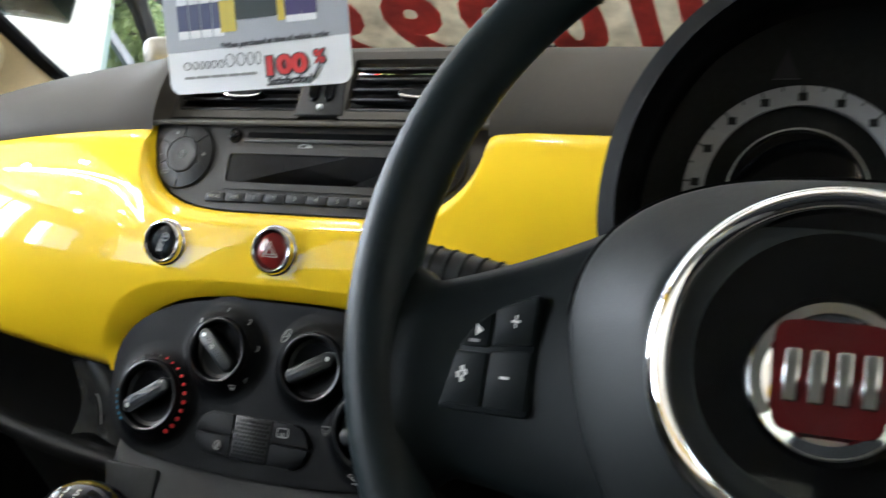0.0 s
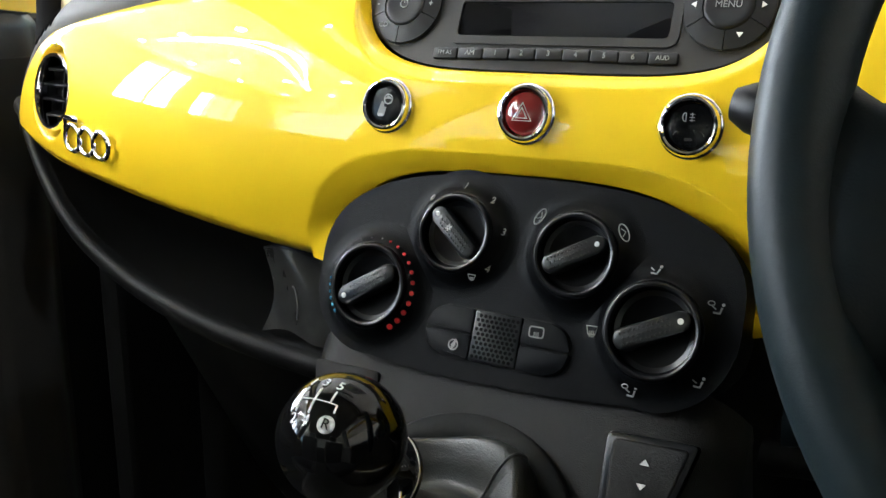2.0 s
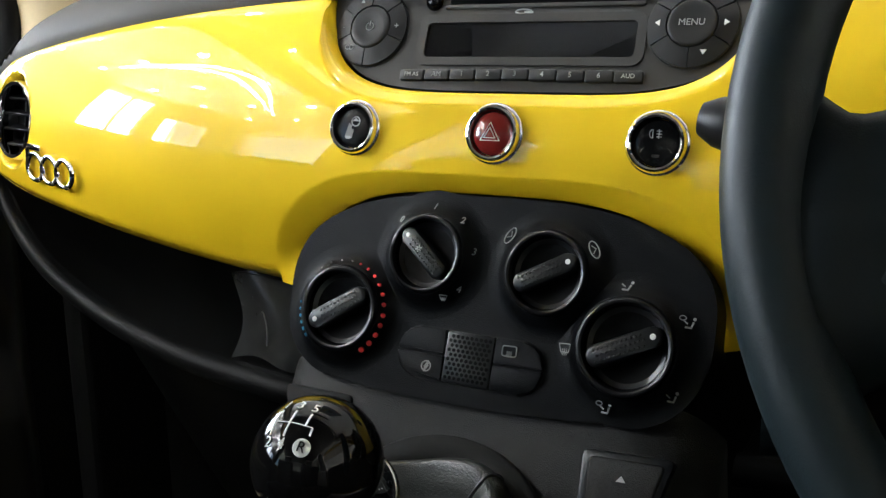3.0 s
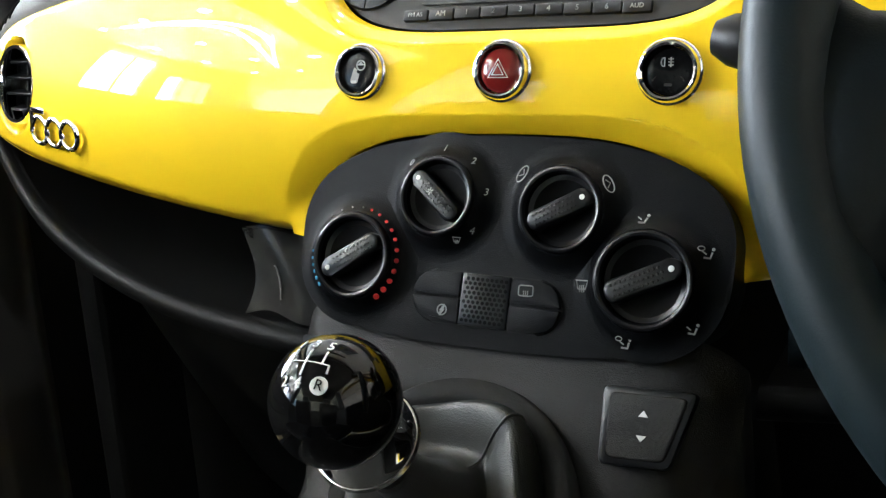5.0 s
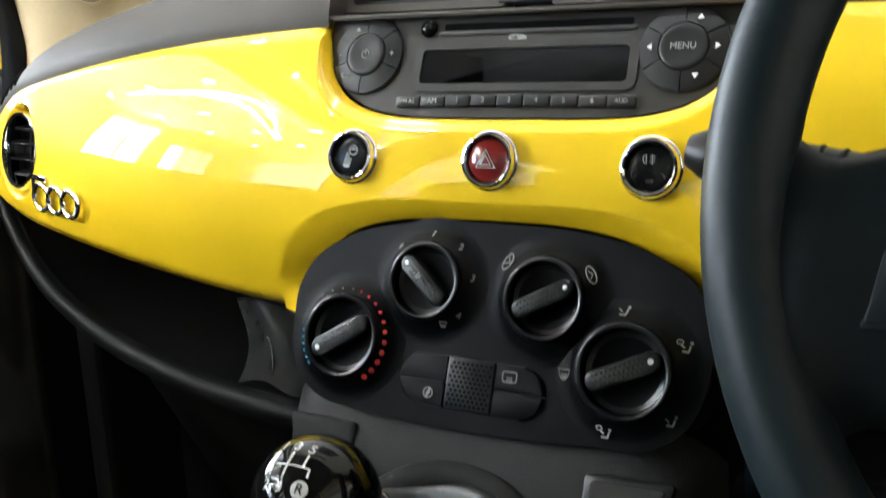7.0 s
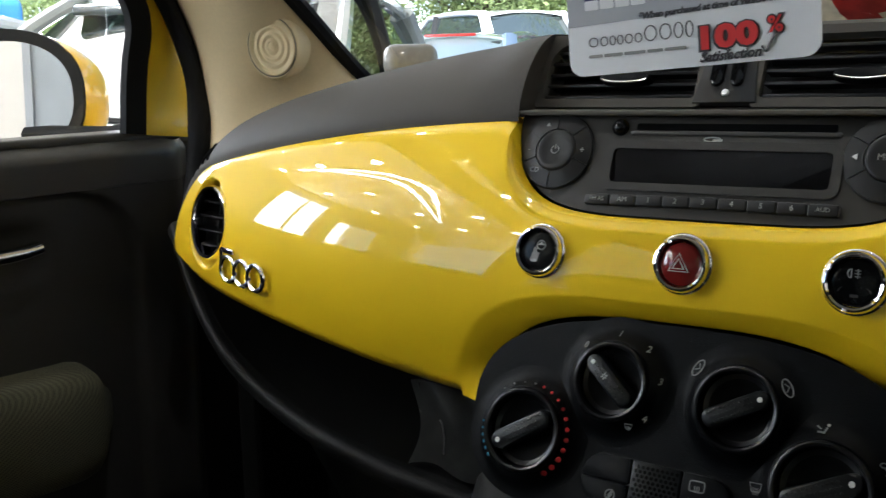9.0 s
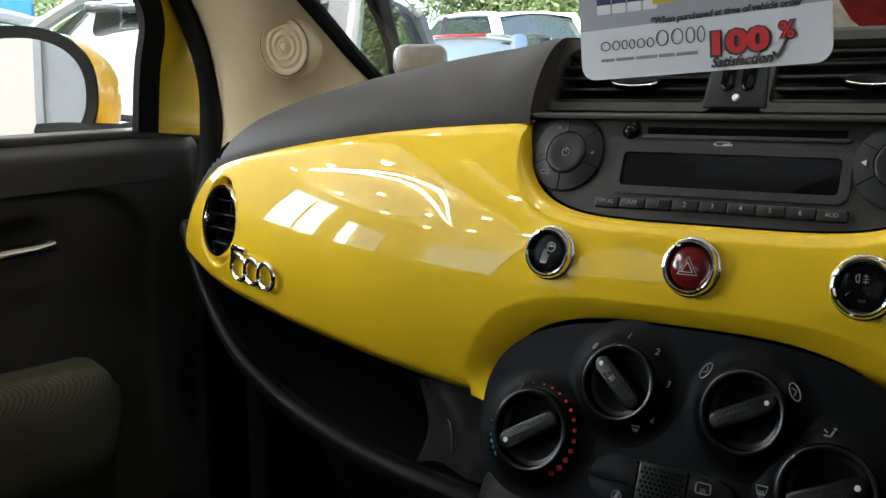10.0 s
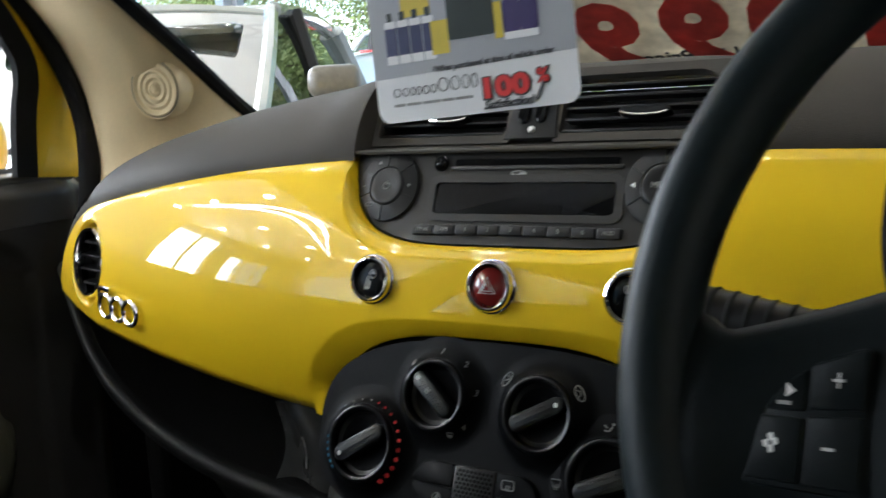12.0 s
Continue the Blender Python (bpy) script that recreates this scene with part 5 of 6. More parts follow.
# door mirror
MC = Vector((-0.924, 0.190, 0.943))
mm = facing(MC, (0.40, -0.915, 0.03))
dm = thing("door_mirror", "yellow door mirror with black rim", "mirror", (-0.82, 0.22, 0.89))


def shell(a, v):
    c, s = math.cos(a), math.sin(a)
    e = 2.6
    r = (abs(c) ** e + abs(s) ** e) ** (-1 / e)
    q = math.cos(v * math.pi / 2)
    return mm @ Vector(((0.108 * r * c) * q ** 0.8 + 0.022 * math.sin(v * 1.5), 0.078 * r * s * q ** 0.85 - 0.010 * math.sin(v * 1.5), 0.002 - 0.112 * math.sin(v * math.pi / 2)))


part("housing", sheet(shell, [2 * math.pi * k / 64 for k in range(64)], lin(0, 0.98, 18), closed_u=True), CARYELLOW, dm, "yellow painted mirror housing", angle=80)


def ell(w, h, n=64, e=2.4):
    out = []
    for k in range(n):
        c, s = math.cos(2 * math.pi * k / n), math.sin(2 * math.pi * k / n)
        r = (abs(c) ** e + abs(s) ** e) ** (-1 / e)
        out.append((w * r * c, h * r * s))
    return out


part("rim", ring_plate(ell(0.110, 0.080), ell(0.097, 0.066), 0.006, mm), RUBBER, dm, "black mirror rim")
part("glass", prism(ell(0.099, 0.068), 0.002, m=mm), MIRROR, dm, "mirror glass")
part("foot", tube(spline(((-0.715, 0.235, 0.902), (-0.77, 0.238, 0.893), (-0.82, 0.232, 0.893), (-0.900, 0.215, 0.896)), 14), lambda t: 0.028 - 0.004 * t, 12, flat=0.6), RUBBER, dm, "black mirror foot")

# ---- front pillars, windscreen, roof and shell ----
body = thing("small_car", "small yellow hatchback with windscreen, grey headlining and beige pillars", "car", (0, 0, FLOOR))


def glass_y(x, z):
    return 0.50 - (z - 0.965) * 1.5 - 0.5 * x * x


for sx in (-1, 1):
    a_line = spline(((sx * 0.600, 0.205, 0.860), (sx * 0.622, 0.236, 0.930), (sx * 0.655, 0.232, 1.040), (sx * 0.650, 0.120, 1.160), (sx * 0.600, -0.08, 1.300), (sx * 0.56, -0.25, 1.36)), 40)
    b_line = spline(((sx * 0.492, 0.400, 0.920), (sx * 0.520, 0.362, 0.960), (sx * 0.512, 0.262, 1.028), (sx * 0.500, 0.10, 1.135), (sx * 0.490, -0.08, 1.255), (sx * 0.47, -0.25, 1.36)), 40)

    def pill(i, w):
        a, b = a_line[i], b_line[i]
        return a + (b - a) * w + Vector((sx * -0.018, -0.030, 0)) * math.sin(math.pi * min(1.0, max(0.0, w))) ** 0.6

    part("pillar_trim", sheet(pill, list(range(40)), lin(0, 1, 18), back=lambda p, u, v: p + Vector((sx * 0.015, 0.015, 0))), BEIGE, body, "beige moulded pillar trim", angle=70)
    part("door_seal", tube([p + Vector((sx * 0.006, -0.006, 0)) for p in spline(((sx * 0.585, 0.175, 0.780), *[tuple(q) for q in a_line[4::7]]), 40)], 0.0130, 12, flat=0.8), RUBBER, body, "black rubber door seal")
    part("screen_band", tube([p + Vector((0, 0.004, 0.002)) for p in b_line], 0.009, 8), RUBBER, body)
    tw = facing((sx * 0.5395, 0.2530, 0.990), (sx * -0.34, -0.93, -0.13)) @ Matrix.Diagonal((0.86, 1, 1, 1))
    spk = part("tweeter", lathe([(0.0352, -0.030), (0.0350, -0.004), (0.0335, -0.0005), (0.0318, 0.0012), (0.0306, 0.0004), (0.0290, 0.0024), (0.0275, 0.0024), (0.0264, 0.0012)], 56, tw), BEIGE, body, "round beige loudspeaker with concentric rings")
    part("grille", lathe([(0.0, 0.0030), (0.003, 0.0028), (0.0055, 0.0012)] + [(0.0055 + 0.0212 * t, 0.0014 + 0.0006 * math.cos(t * 6 * math.pi)) for t in lin(0.02, 1, 40)], 56, tw), BEIGE, spk)
    part("rim_groove", lathe([(0.0308, -0.002), (0.0308, 0.0016), (0.0300, 0.0016), (0.0300, -0.002)], 56, tw), REARTRIM, spk)
    # side shell behind the door
    part("rear_quarter", box(0.06, 1.10, 0.80, 0.02, 2, Matrix.Translation((sx * 0.70, -1.36, 0.475))), REARTRIM, body)
    part("quarter_post", box(0.06, 0.16, 0.50, 0.02, 2, Matrix.Translation((sx * 0.62, -0.90, 1.13)) @ pose(0, 0, 0, 0, sx * -12, 0)), REARTRIM, body)
    part("rear_post", box(0.06, 0.22, 0.50, 0.02, 2, Matrix.Translation((sx * 0.60, -1.75, 1.12)) @ pose(0, 0, 0, 18, sx * -12, 0)), REARTRIM, body)
    part("front_wing", sheet(lambda y, v: (sx * (0.60 + 0.20 * math.sin(v * 1.5)), y, 0.93 - 0.10 * (y - 0.3) ** 2 - 0.45 * v ** 2), lin(0.42, 1.45, 14), lin(0, 1, 10), back=lambda p, u, v: p - Vector((0, 0, 0.01))), CARYELLOW, body)
scr = part("windscreen", sheet(lambda x, z: (x, glass_y(x, z), z), lin(-0.51, 0.51, 17), lin(0.945, 1.375, 12), back=lambda p, u, v: p + Vector((0, 0.004, 0.002))), GLASS, body)
scr.visible_shadow = False
part("bonnet", sheet(lambda x, y: (x, y, 0.930 - 0.12 * (y - 0.50) ** 2 - 0.28 * x * x), lin(-0.60, 0.60, 17), lin(0.46, 1.42, 14), back=lambda p, u, v: p - Vector((0, 0, 0.01))), CARYELLOW, body, "yellow bonnet")
part("scuttle", sheet(lambda x, v: (x, glass_y(x, 0.945) - 0.02 + 0.06 * v, 0.940 - 0.01 * v), lin(-0.55, 0.55, 15), lin(0, 1, 3), back=lambda p, u, v: p - Vector((0, 0, 0.01))), DEEP, body)
part("roof", sheet(lambda x, y: (x, y, 1.415 - 0.11 * x * x - 0.06 * (y + 0.7) ** 2), lin(-0.56, 0.56, 15), lin(-1.75, -0.10, 16), back=lambda p, u, v: p + Vector((0, 0, 0.03))), ROOFLINING, body, "grey fabric headlining")
part("header", tube([(x, -0.13 - 0.12 * x * x, 1.385 - 0.11 * x * x) for x in lin(-0.54, 0.54, 18)], 0.022, 10), ROOFLINING, body)
part("floor_pan", box(1.36, 2.7, 0.03, 0.01, 1, Matrix.Translation((0, -0.65, 0.20))), DEEP, body, "black carpet")
part("tail", box(1.30, 0.06, 0.75, 0.02, 2, Matrix.Translation((0, -1.93, 0.58))), REARTRIM, body)
part("door_sill", box(0.06, 1.1, 0.10, 0.02, 2, Matrix.Translation((-0.68, -0.27, 0.26))), DEEP, body, "dark door sill")
for sx in (-1, 1):
    part("hinge_panel", box(0.03, 0.62, 0.80, 0.01, 1, Matrix.Translation((sx * 0.715, 0.45, 0.50))), DEEP, body)
part("sill_trim", box(0.05, 0.42, 0.012, 0.004, 2, Matrix.Translation((-0.60, -0.02, 0.315))), BEIGE, body)

# driver's door, beside the camera
ddoor = thing("driver_door", "closed car door with black panel beside the driver", "car door", (0.70, -0.25, 0.3))
part("door_panel", box(0.06, 1.02, 0.62, 0.02, 3, Matrix.Translation((0.695, -0.26, 0.60))), BLACK, ddoor)
part("painted_frame", tube([(0.685 - 0.2 * max(0, z - 0.95) * 0.35, y, z) for z, y in FR], 0.03, 8), CARYELLOW, ddoor)
seat = thing("front_seat", "dark cloth front car seat with headrest", "seat", (0.36, -0.85, 0.25))
part("cushion", box(0.50, 0.50, 0.16, 0.06, 4, Matrix.Translation((0.36, -0.80, 0.42))), SEATCLOTH, seat)
part("backrest", box(0.50, 0.14, 0.62, 0.06, 4, Matrix.Translation((0.36, -1.12, 0.75)) @ pose(0, 0, 0, -14, 0, 0)), SEATCLOTH, seat)
part("headrest", box(0.24, 0.09, 0.18, 0.04, 4, Matrix.Translation((0.36, -1.23, 1.16)) @ pose(0, 0, 0, -14, 0, 0)), SEATCLOTH, seat)
copy_thing(seat, Matrix.Translation((-0.36, -0.85, 0.25)))

# ---- price strip on the windscreen ----
sticker = thing("price_strip", "pale paper price strip with red figures behind the windscreen", "price sticker", (0.05, 0.45, 0.98))
PAPER = backlit(mat("mottled_pale_paper", (0.60, 0.56, 0.47), 0.6, vary=0.35, scale=60, big=25), 0.5)
PRICE = backlit(mat("red_figures", (0.62, 0.12, 0.10), 0.5, vary=0.3, scale=60, big=25), 0.6)


def strip(x, v):
    z = 0.970 + 0.123 * v
    return Vector((x, glass_y(x, z) - 0.012, z))


part("paper", sheet(strip, lin(-0.215, 0.30, 16), lin(0, 1, 6), back=lambda p, u, v: p + Vector((0, 0.0008, 0.0005))), PAPER, sticker)


def on_strip(x, v, sq=0.78):
    """A pose on the strip's inner face, mirrored as print is when read from behind."""
    p = strip(x, v)
    nrm = Vector((-x * 1.0 * 0.55, -1 / 1.5, -1)).normalized()
    return facing(p - Vector((0, 0.0015, 0.001)), Vector((0, -0.555, -0.832)), (0, 0, 1)) @ Matrix.Diagonal((-sq, 1, 1, 1))


for ch, x in (("9", -0.164), ("9", -0.080), ("9", 0.004), ("0", 0.086)):
    text_mesh(ch, 0.146, PRICE, sticker, on_strip(x, 0.300, 0.86), "figure", bold=0.007)
text_mesh("New List Price \u00a3", 0.026, INK, sticker, on_strip(0.005, 0.155, 1), "caption", bold=0.0005)
text_mesh("Our Price", 0.034, GREYINK, sticker, on_strip(0.05, 0.66, 1), "caption", bold=0.0005)
for x in (0.160, 0.205):
    part("figure_bar", prism(rounded(0.022, 0.100, 0.004, 3), 0.0003, m=on_strip(x, 0.36, 1)), PRICE, sticker)

# ---- outer skin of the yellow car ----
def side_skin(sx, y0, y1):
    return sheet(lambda y, z: (sx * (0.742 + 0.045 * math.sin(math.pi * (z - 0.15) / 0.85) - 0.05 * smooth(-1.5, -1.95, y)), y, z), lin(y0, y1, 14), lin(0.20, 0.896, 14),
                 back=lambda p, u, v: p - Vector((sx * 0.006, 0, 0)))


for sx, own in ((-1, door), (1, ddoor)):
    part("outer_skin", side_skin(sx, -0.80, 0.300), CARYELLOW, own, "yellow painted outer skin")
    part("outer_handle", box(0.022, 0.17, 0.026, 0.009, 3, Matrix.Translation((sx * 0.795, -0.66, 0.80))), CHROME, own)
    part("rear_skin", side_skin(sx, -1.95, -0.806), CARYELLOW, body)
    part("front_skin", side_skin(sx, 0.306, 1.44), CARYELLOW, body)
    for yy in (0.90, -1.40):
        wl = part("wheel", lathe([(0.19, -0.09), (0.275, -0.085), (0.29, -0.05), (0.29, 0.05), (0.275, 0.085), (0.19, 0.09)], 32, facing((sx * 0.715, yy, FLOOR + 0.29), (sx, 0, 0))), RUBBER, body, "black tyre")
        part("rim", lathe([(0, 0.07), (0.05, 0.08), (0.16, 0.06), (0.195, 0.088), (0.20, 0.07)], 24, facing((sx * 0.715, yy, FLOOR + 0.29), (sx, 0, 0))), SATIN, wl)
    part("head_lamp", lathe([(0, 0.035), (0.05, 0.030), (0.085, 0.012), (0.092, 0.0), (0.092, -0.03)], 32, facing((sx * 0.52, 1.455, 0.66), (sx * 0.2, 1, 0.25))), CHROME, body)
part("roof_skin", sheet(lambda x, y: (x, y, 1.462 - 0.13 * x * x - 0.06 * (y + 0.7) ** 2), lin(-0.585, 0.585, 15), lin(-1.80, -0.09, 16), back=lambda p, u, v: p - Vector((0, 0, 0.012))), CARYELLOW, body, "yellow painted roof")
part("nose", sheet(lambda x, v: (x, 1.43 + 0.05 * math.sin(math.pi * v) - 0.25 * x * x, 0.20 + 0.62 * v), lin(-0.72, 0.72, 15), lin(0, 1, 9), back=lambda p, u, v: p - Vector((0, 0.01, 0))), CARYELLOW, body)
part("tail_skin", sheet(lambda x, v: (x, -1.972 - 0.05 * math.sin(math.pi * v), 0.20 + 0.75 * v), lin(-0.70, 0.70, 13), lin(0, 1, 9), back=lambda p, u, v: p + Vector((0, 0.01, 0))), CARYELLOW, body)
# unseen rear panes, added with a tint to soften the wall mirrored in the fascia
rw = part("rear_window", sheet(lambda x, v: (x * (1 - 0.12 * v), -1.95 + 0.17 * v, 0.95 + 0.42 * v), lin(-0.60, 0.60, 9), lin(0, 1, 5), back=lambda p, u, v: p + Vector((0, -0.004, 0))), HATCHGLASS, body)
rw.visible_shadow = False
for sx in (-1, 1):
    qw = part("quarter_window", sheet(lambda y, v: (sx * (0.70 - 0.10 * v), y, 0.89 + 0.46 * v), lin(-1.80, -0.90, 5), lin(0, 1, 4), back=lambda p, u, v: p - Vector((sx * 0.004, 0, 0))), REARGLASS, body)
    qw.visible_shadow = False


# ---- showroom ----
TILE = mat("pale_floor_tile", (0.52, 0.51, 0.49), 0.25, vary=0.08, scale=4, big=1.0, coat=0.2)
WALLM = mat("white_wall_paint", (0.72, 0.675, 0.60), 0.7, vary=0.03, scale=6, big=0.7, bump=0.1, bscale=200)
ALU = mat("grey_aluminium", (0.42, 0.43, 0.45), 0.4, 0.6, vary=0.06, scale=50)
ASPHALT = mat("asphalt", (0.06, 0.06, 0.06), 0.9, vary=0.25, scale=60, big=0.6, bump=0.5, bscale=80)


def structure(name, bm, material, label, smooth=False):
    return tagged(obj(name, bm, material, smooth), label, name.split("_")[0], kind="structure")


structure("ground", box(400, 400, 0.1, m=Matrix.Translation((0, 0, FLOOR - 0.064))), ASPHALT, "grey asphalt ground outside the showroom")
structure("floor", box(13.8, 15.2, 0.01, m=Matrix.Translation((-0.8, 0.5, FLOOR - 0.005))), TILE, "pale polished tile floor of the showroom")
# the opening is added for a bright streak mirrored low in the fascia
SOUTH = ((-7.7, -6.9, 0.0, 4.2), (-6.9, -4.3, 3.3, 4.2), (-6.9, -4.3, 0.0, 0.15), (-4.3, 6.1, 0.0, 4.2))
structure("wall_south", join(*[box(x1 - x0, 0.2, z1 - z0, m=Matrix.Translation(((x0 + x1) / 2, -7.2, FLOOR + (z0 + z1) / 2))) for x0, x1, z0, z1 in SOUTH]), WALLM, "white painted showroom wall with a wide opening")
structure("wall_east", box(0.2, 15.2, 4.2, m=Matrix.Translation((6.1, 0.5, FLOOR + 2.1))), WALLM, "white painted showroom wall")
structure("ceiling", box(14.0, 15.4, 0.2, m=Matrix.Translation((-0.8, 0.5, FLOOR + 4.3))), WALLM, "white showroom ceiling")


def glazing(name, a, b, posts, label, wide=0.07):
    """A run of tall panes between posts."""
    w = thing(name, label, "window", ((a[0] + b[0]) / 2, (a[1] + b[1]) / 2, FLOOR), kind="structure")
    d = Vector((b[0] - a[0], b[1] - a[1], 0))
    turn = math.degrees(math.atan2(d.y, d.x))
    for k in range(posts + 1):
        p = Vector((*a, 0)) + d * k / posts
        part("post", box(wide, 0.12, 4.2, 0.006, 1, Matrix.Translation((p.x, p.y, FLOOR + 2.1)) @ pose(0, 0, 0, 0, 0, turn)), ALU, w)
    c = Vector((*a, 0)) + d / 2
    for z in (0.05, 4.15):
        part("rail", box(d.length, 0.10, wide * 1.2, 0.006, 1, Matrix.Translation((c.x, c.y, FLOOR + z)) @ pose(0, 0, 0, 0, 0, turn)), ALU, w)
    return w


glazing("window_1", (-7.4, 8.0), (6.0, 8.0), 4, "tall glazed showroom front with grey posts")
glazing("window_2", (-7.5, 0.4), (-7.5, 7.9), 4, "tall glazed showroom side with grey posts", 0.16)
# unseen wall, added to mask the side lamp to the panes mirrored in the fascia
WEST = ((-7.1, -6.2, 0.0, 4.2), (-6.2, -4.75, 3.4, 4.2), (-6.2, -4.75, 0.0, 0.9), (-4.75, -4.25, 0.0, 4.2), (-4.25, -2.8, 4.12, 4.2), (-2.8, 0.33, 0.0, 4.2))
GREYWALL = mat("grey_wall_paint", (0.10, 0.095, 0.085), 0.7, vary=0.06, scale=6, big=0.7, bump=0.1, bscale=200)
structure("wall_west", join(*[box(0.2, y1 - y0, z1 - z0, m=Matrix.Translation((-7.5, (y0 + y1) / 2, FLOOR + (z0 + z1) / 2))) for y0, y1, z0, z1 in WEST]), GREYWALL, "unseen grey showroom wall added round two tall window openings")
for y, z0, z1 in ((-3.55, 0.0, 4.1), (-5.25, 0.9, 3.4), (-5.75, 0.9, 3.4)):
    part("post", box(0.06, 0.07, z1 - z0, 0.004, 1, Matrix.Translation((-7.42, y, FLOOR + (z0 + z1) / 2))), ALU, bpy.data.objects["wall_west"])

# doorway in the rear wall, seen in the door mirror
dw = thing("door_1", "grey framed glass door in the white wall", "door", (-1.50, -7.1, FLOOR), kind="structure")
part("leaf", box(1.0, 0.04, 2.1, 0.004, 1, Matrix.Translation((-1.50, -7.07, FLOOR + 1.06))), mat("grey_door_glass", (0.35, 0.37, 0.39), 0.15, vary=0.1, scale=3), dw)
for dx in (-0.53, -0.12, 0.53):
    part("frame_post", box(0.06, 0.06, 2.16, 0.004, 1, Matrix.Translation((-1.50 + dx, -7.05, FLOOR + 1.08))), ALU, dw)

LAMP = glow("lamp_glow", (1.0, 0.95, 0.88), 42.0)
spot = thing("ceiling_spot", "round recessed white ceiling spotlight", "ceiling light", (0, 0, FLOOR + 4.19), "ceiling spotlights")
part("trim_ring", lathe([(0.092, 0), (0.13, 0), (0.13, 0.012), (0.092, 0.012)], 24, Matrix.Translation((0, 0, FLOOR + 4.185)), closed=True), WALLM, spot)
part("bulb", lathe([(0, 0.0), (0.08, 0.0), (0.09, 0.006)], 24, Matrix.Translation((0, 0, FLOOR + 4.186))), LAMP, spot)
for i in range(7):
    for j in range(5):
        if i or j:
            copy_thing(spot, Matrix.Translation((-6.8 + 1.25 * i, -6.4 + 1.5 * j, FLOOR + 4.19)))
spot.location = (-6.8, -6.4, FLOOR + 4.19)


# ---- other cars ----
TYRE = mat("tyre_rubber", (0.02, 0.02, 0.02), 0.8, vary=0.2, scale=40)
LAMPGLASS = mat("lamp_glass", (0.75, 0.77, 0.78), 0.08, vary=0.1, scale=40, coat=0.6)
REDLAMP = mat("red_lamp", (0.55, 0.02, 0.015), 0.15, vary=0.1, scale=40, coat=0.6)
CABIN = mat("dark_cabin_glass", (0.035, 0.045, 0.042), 0.04, vary=0.1, scale=10, coat=1.0)


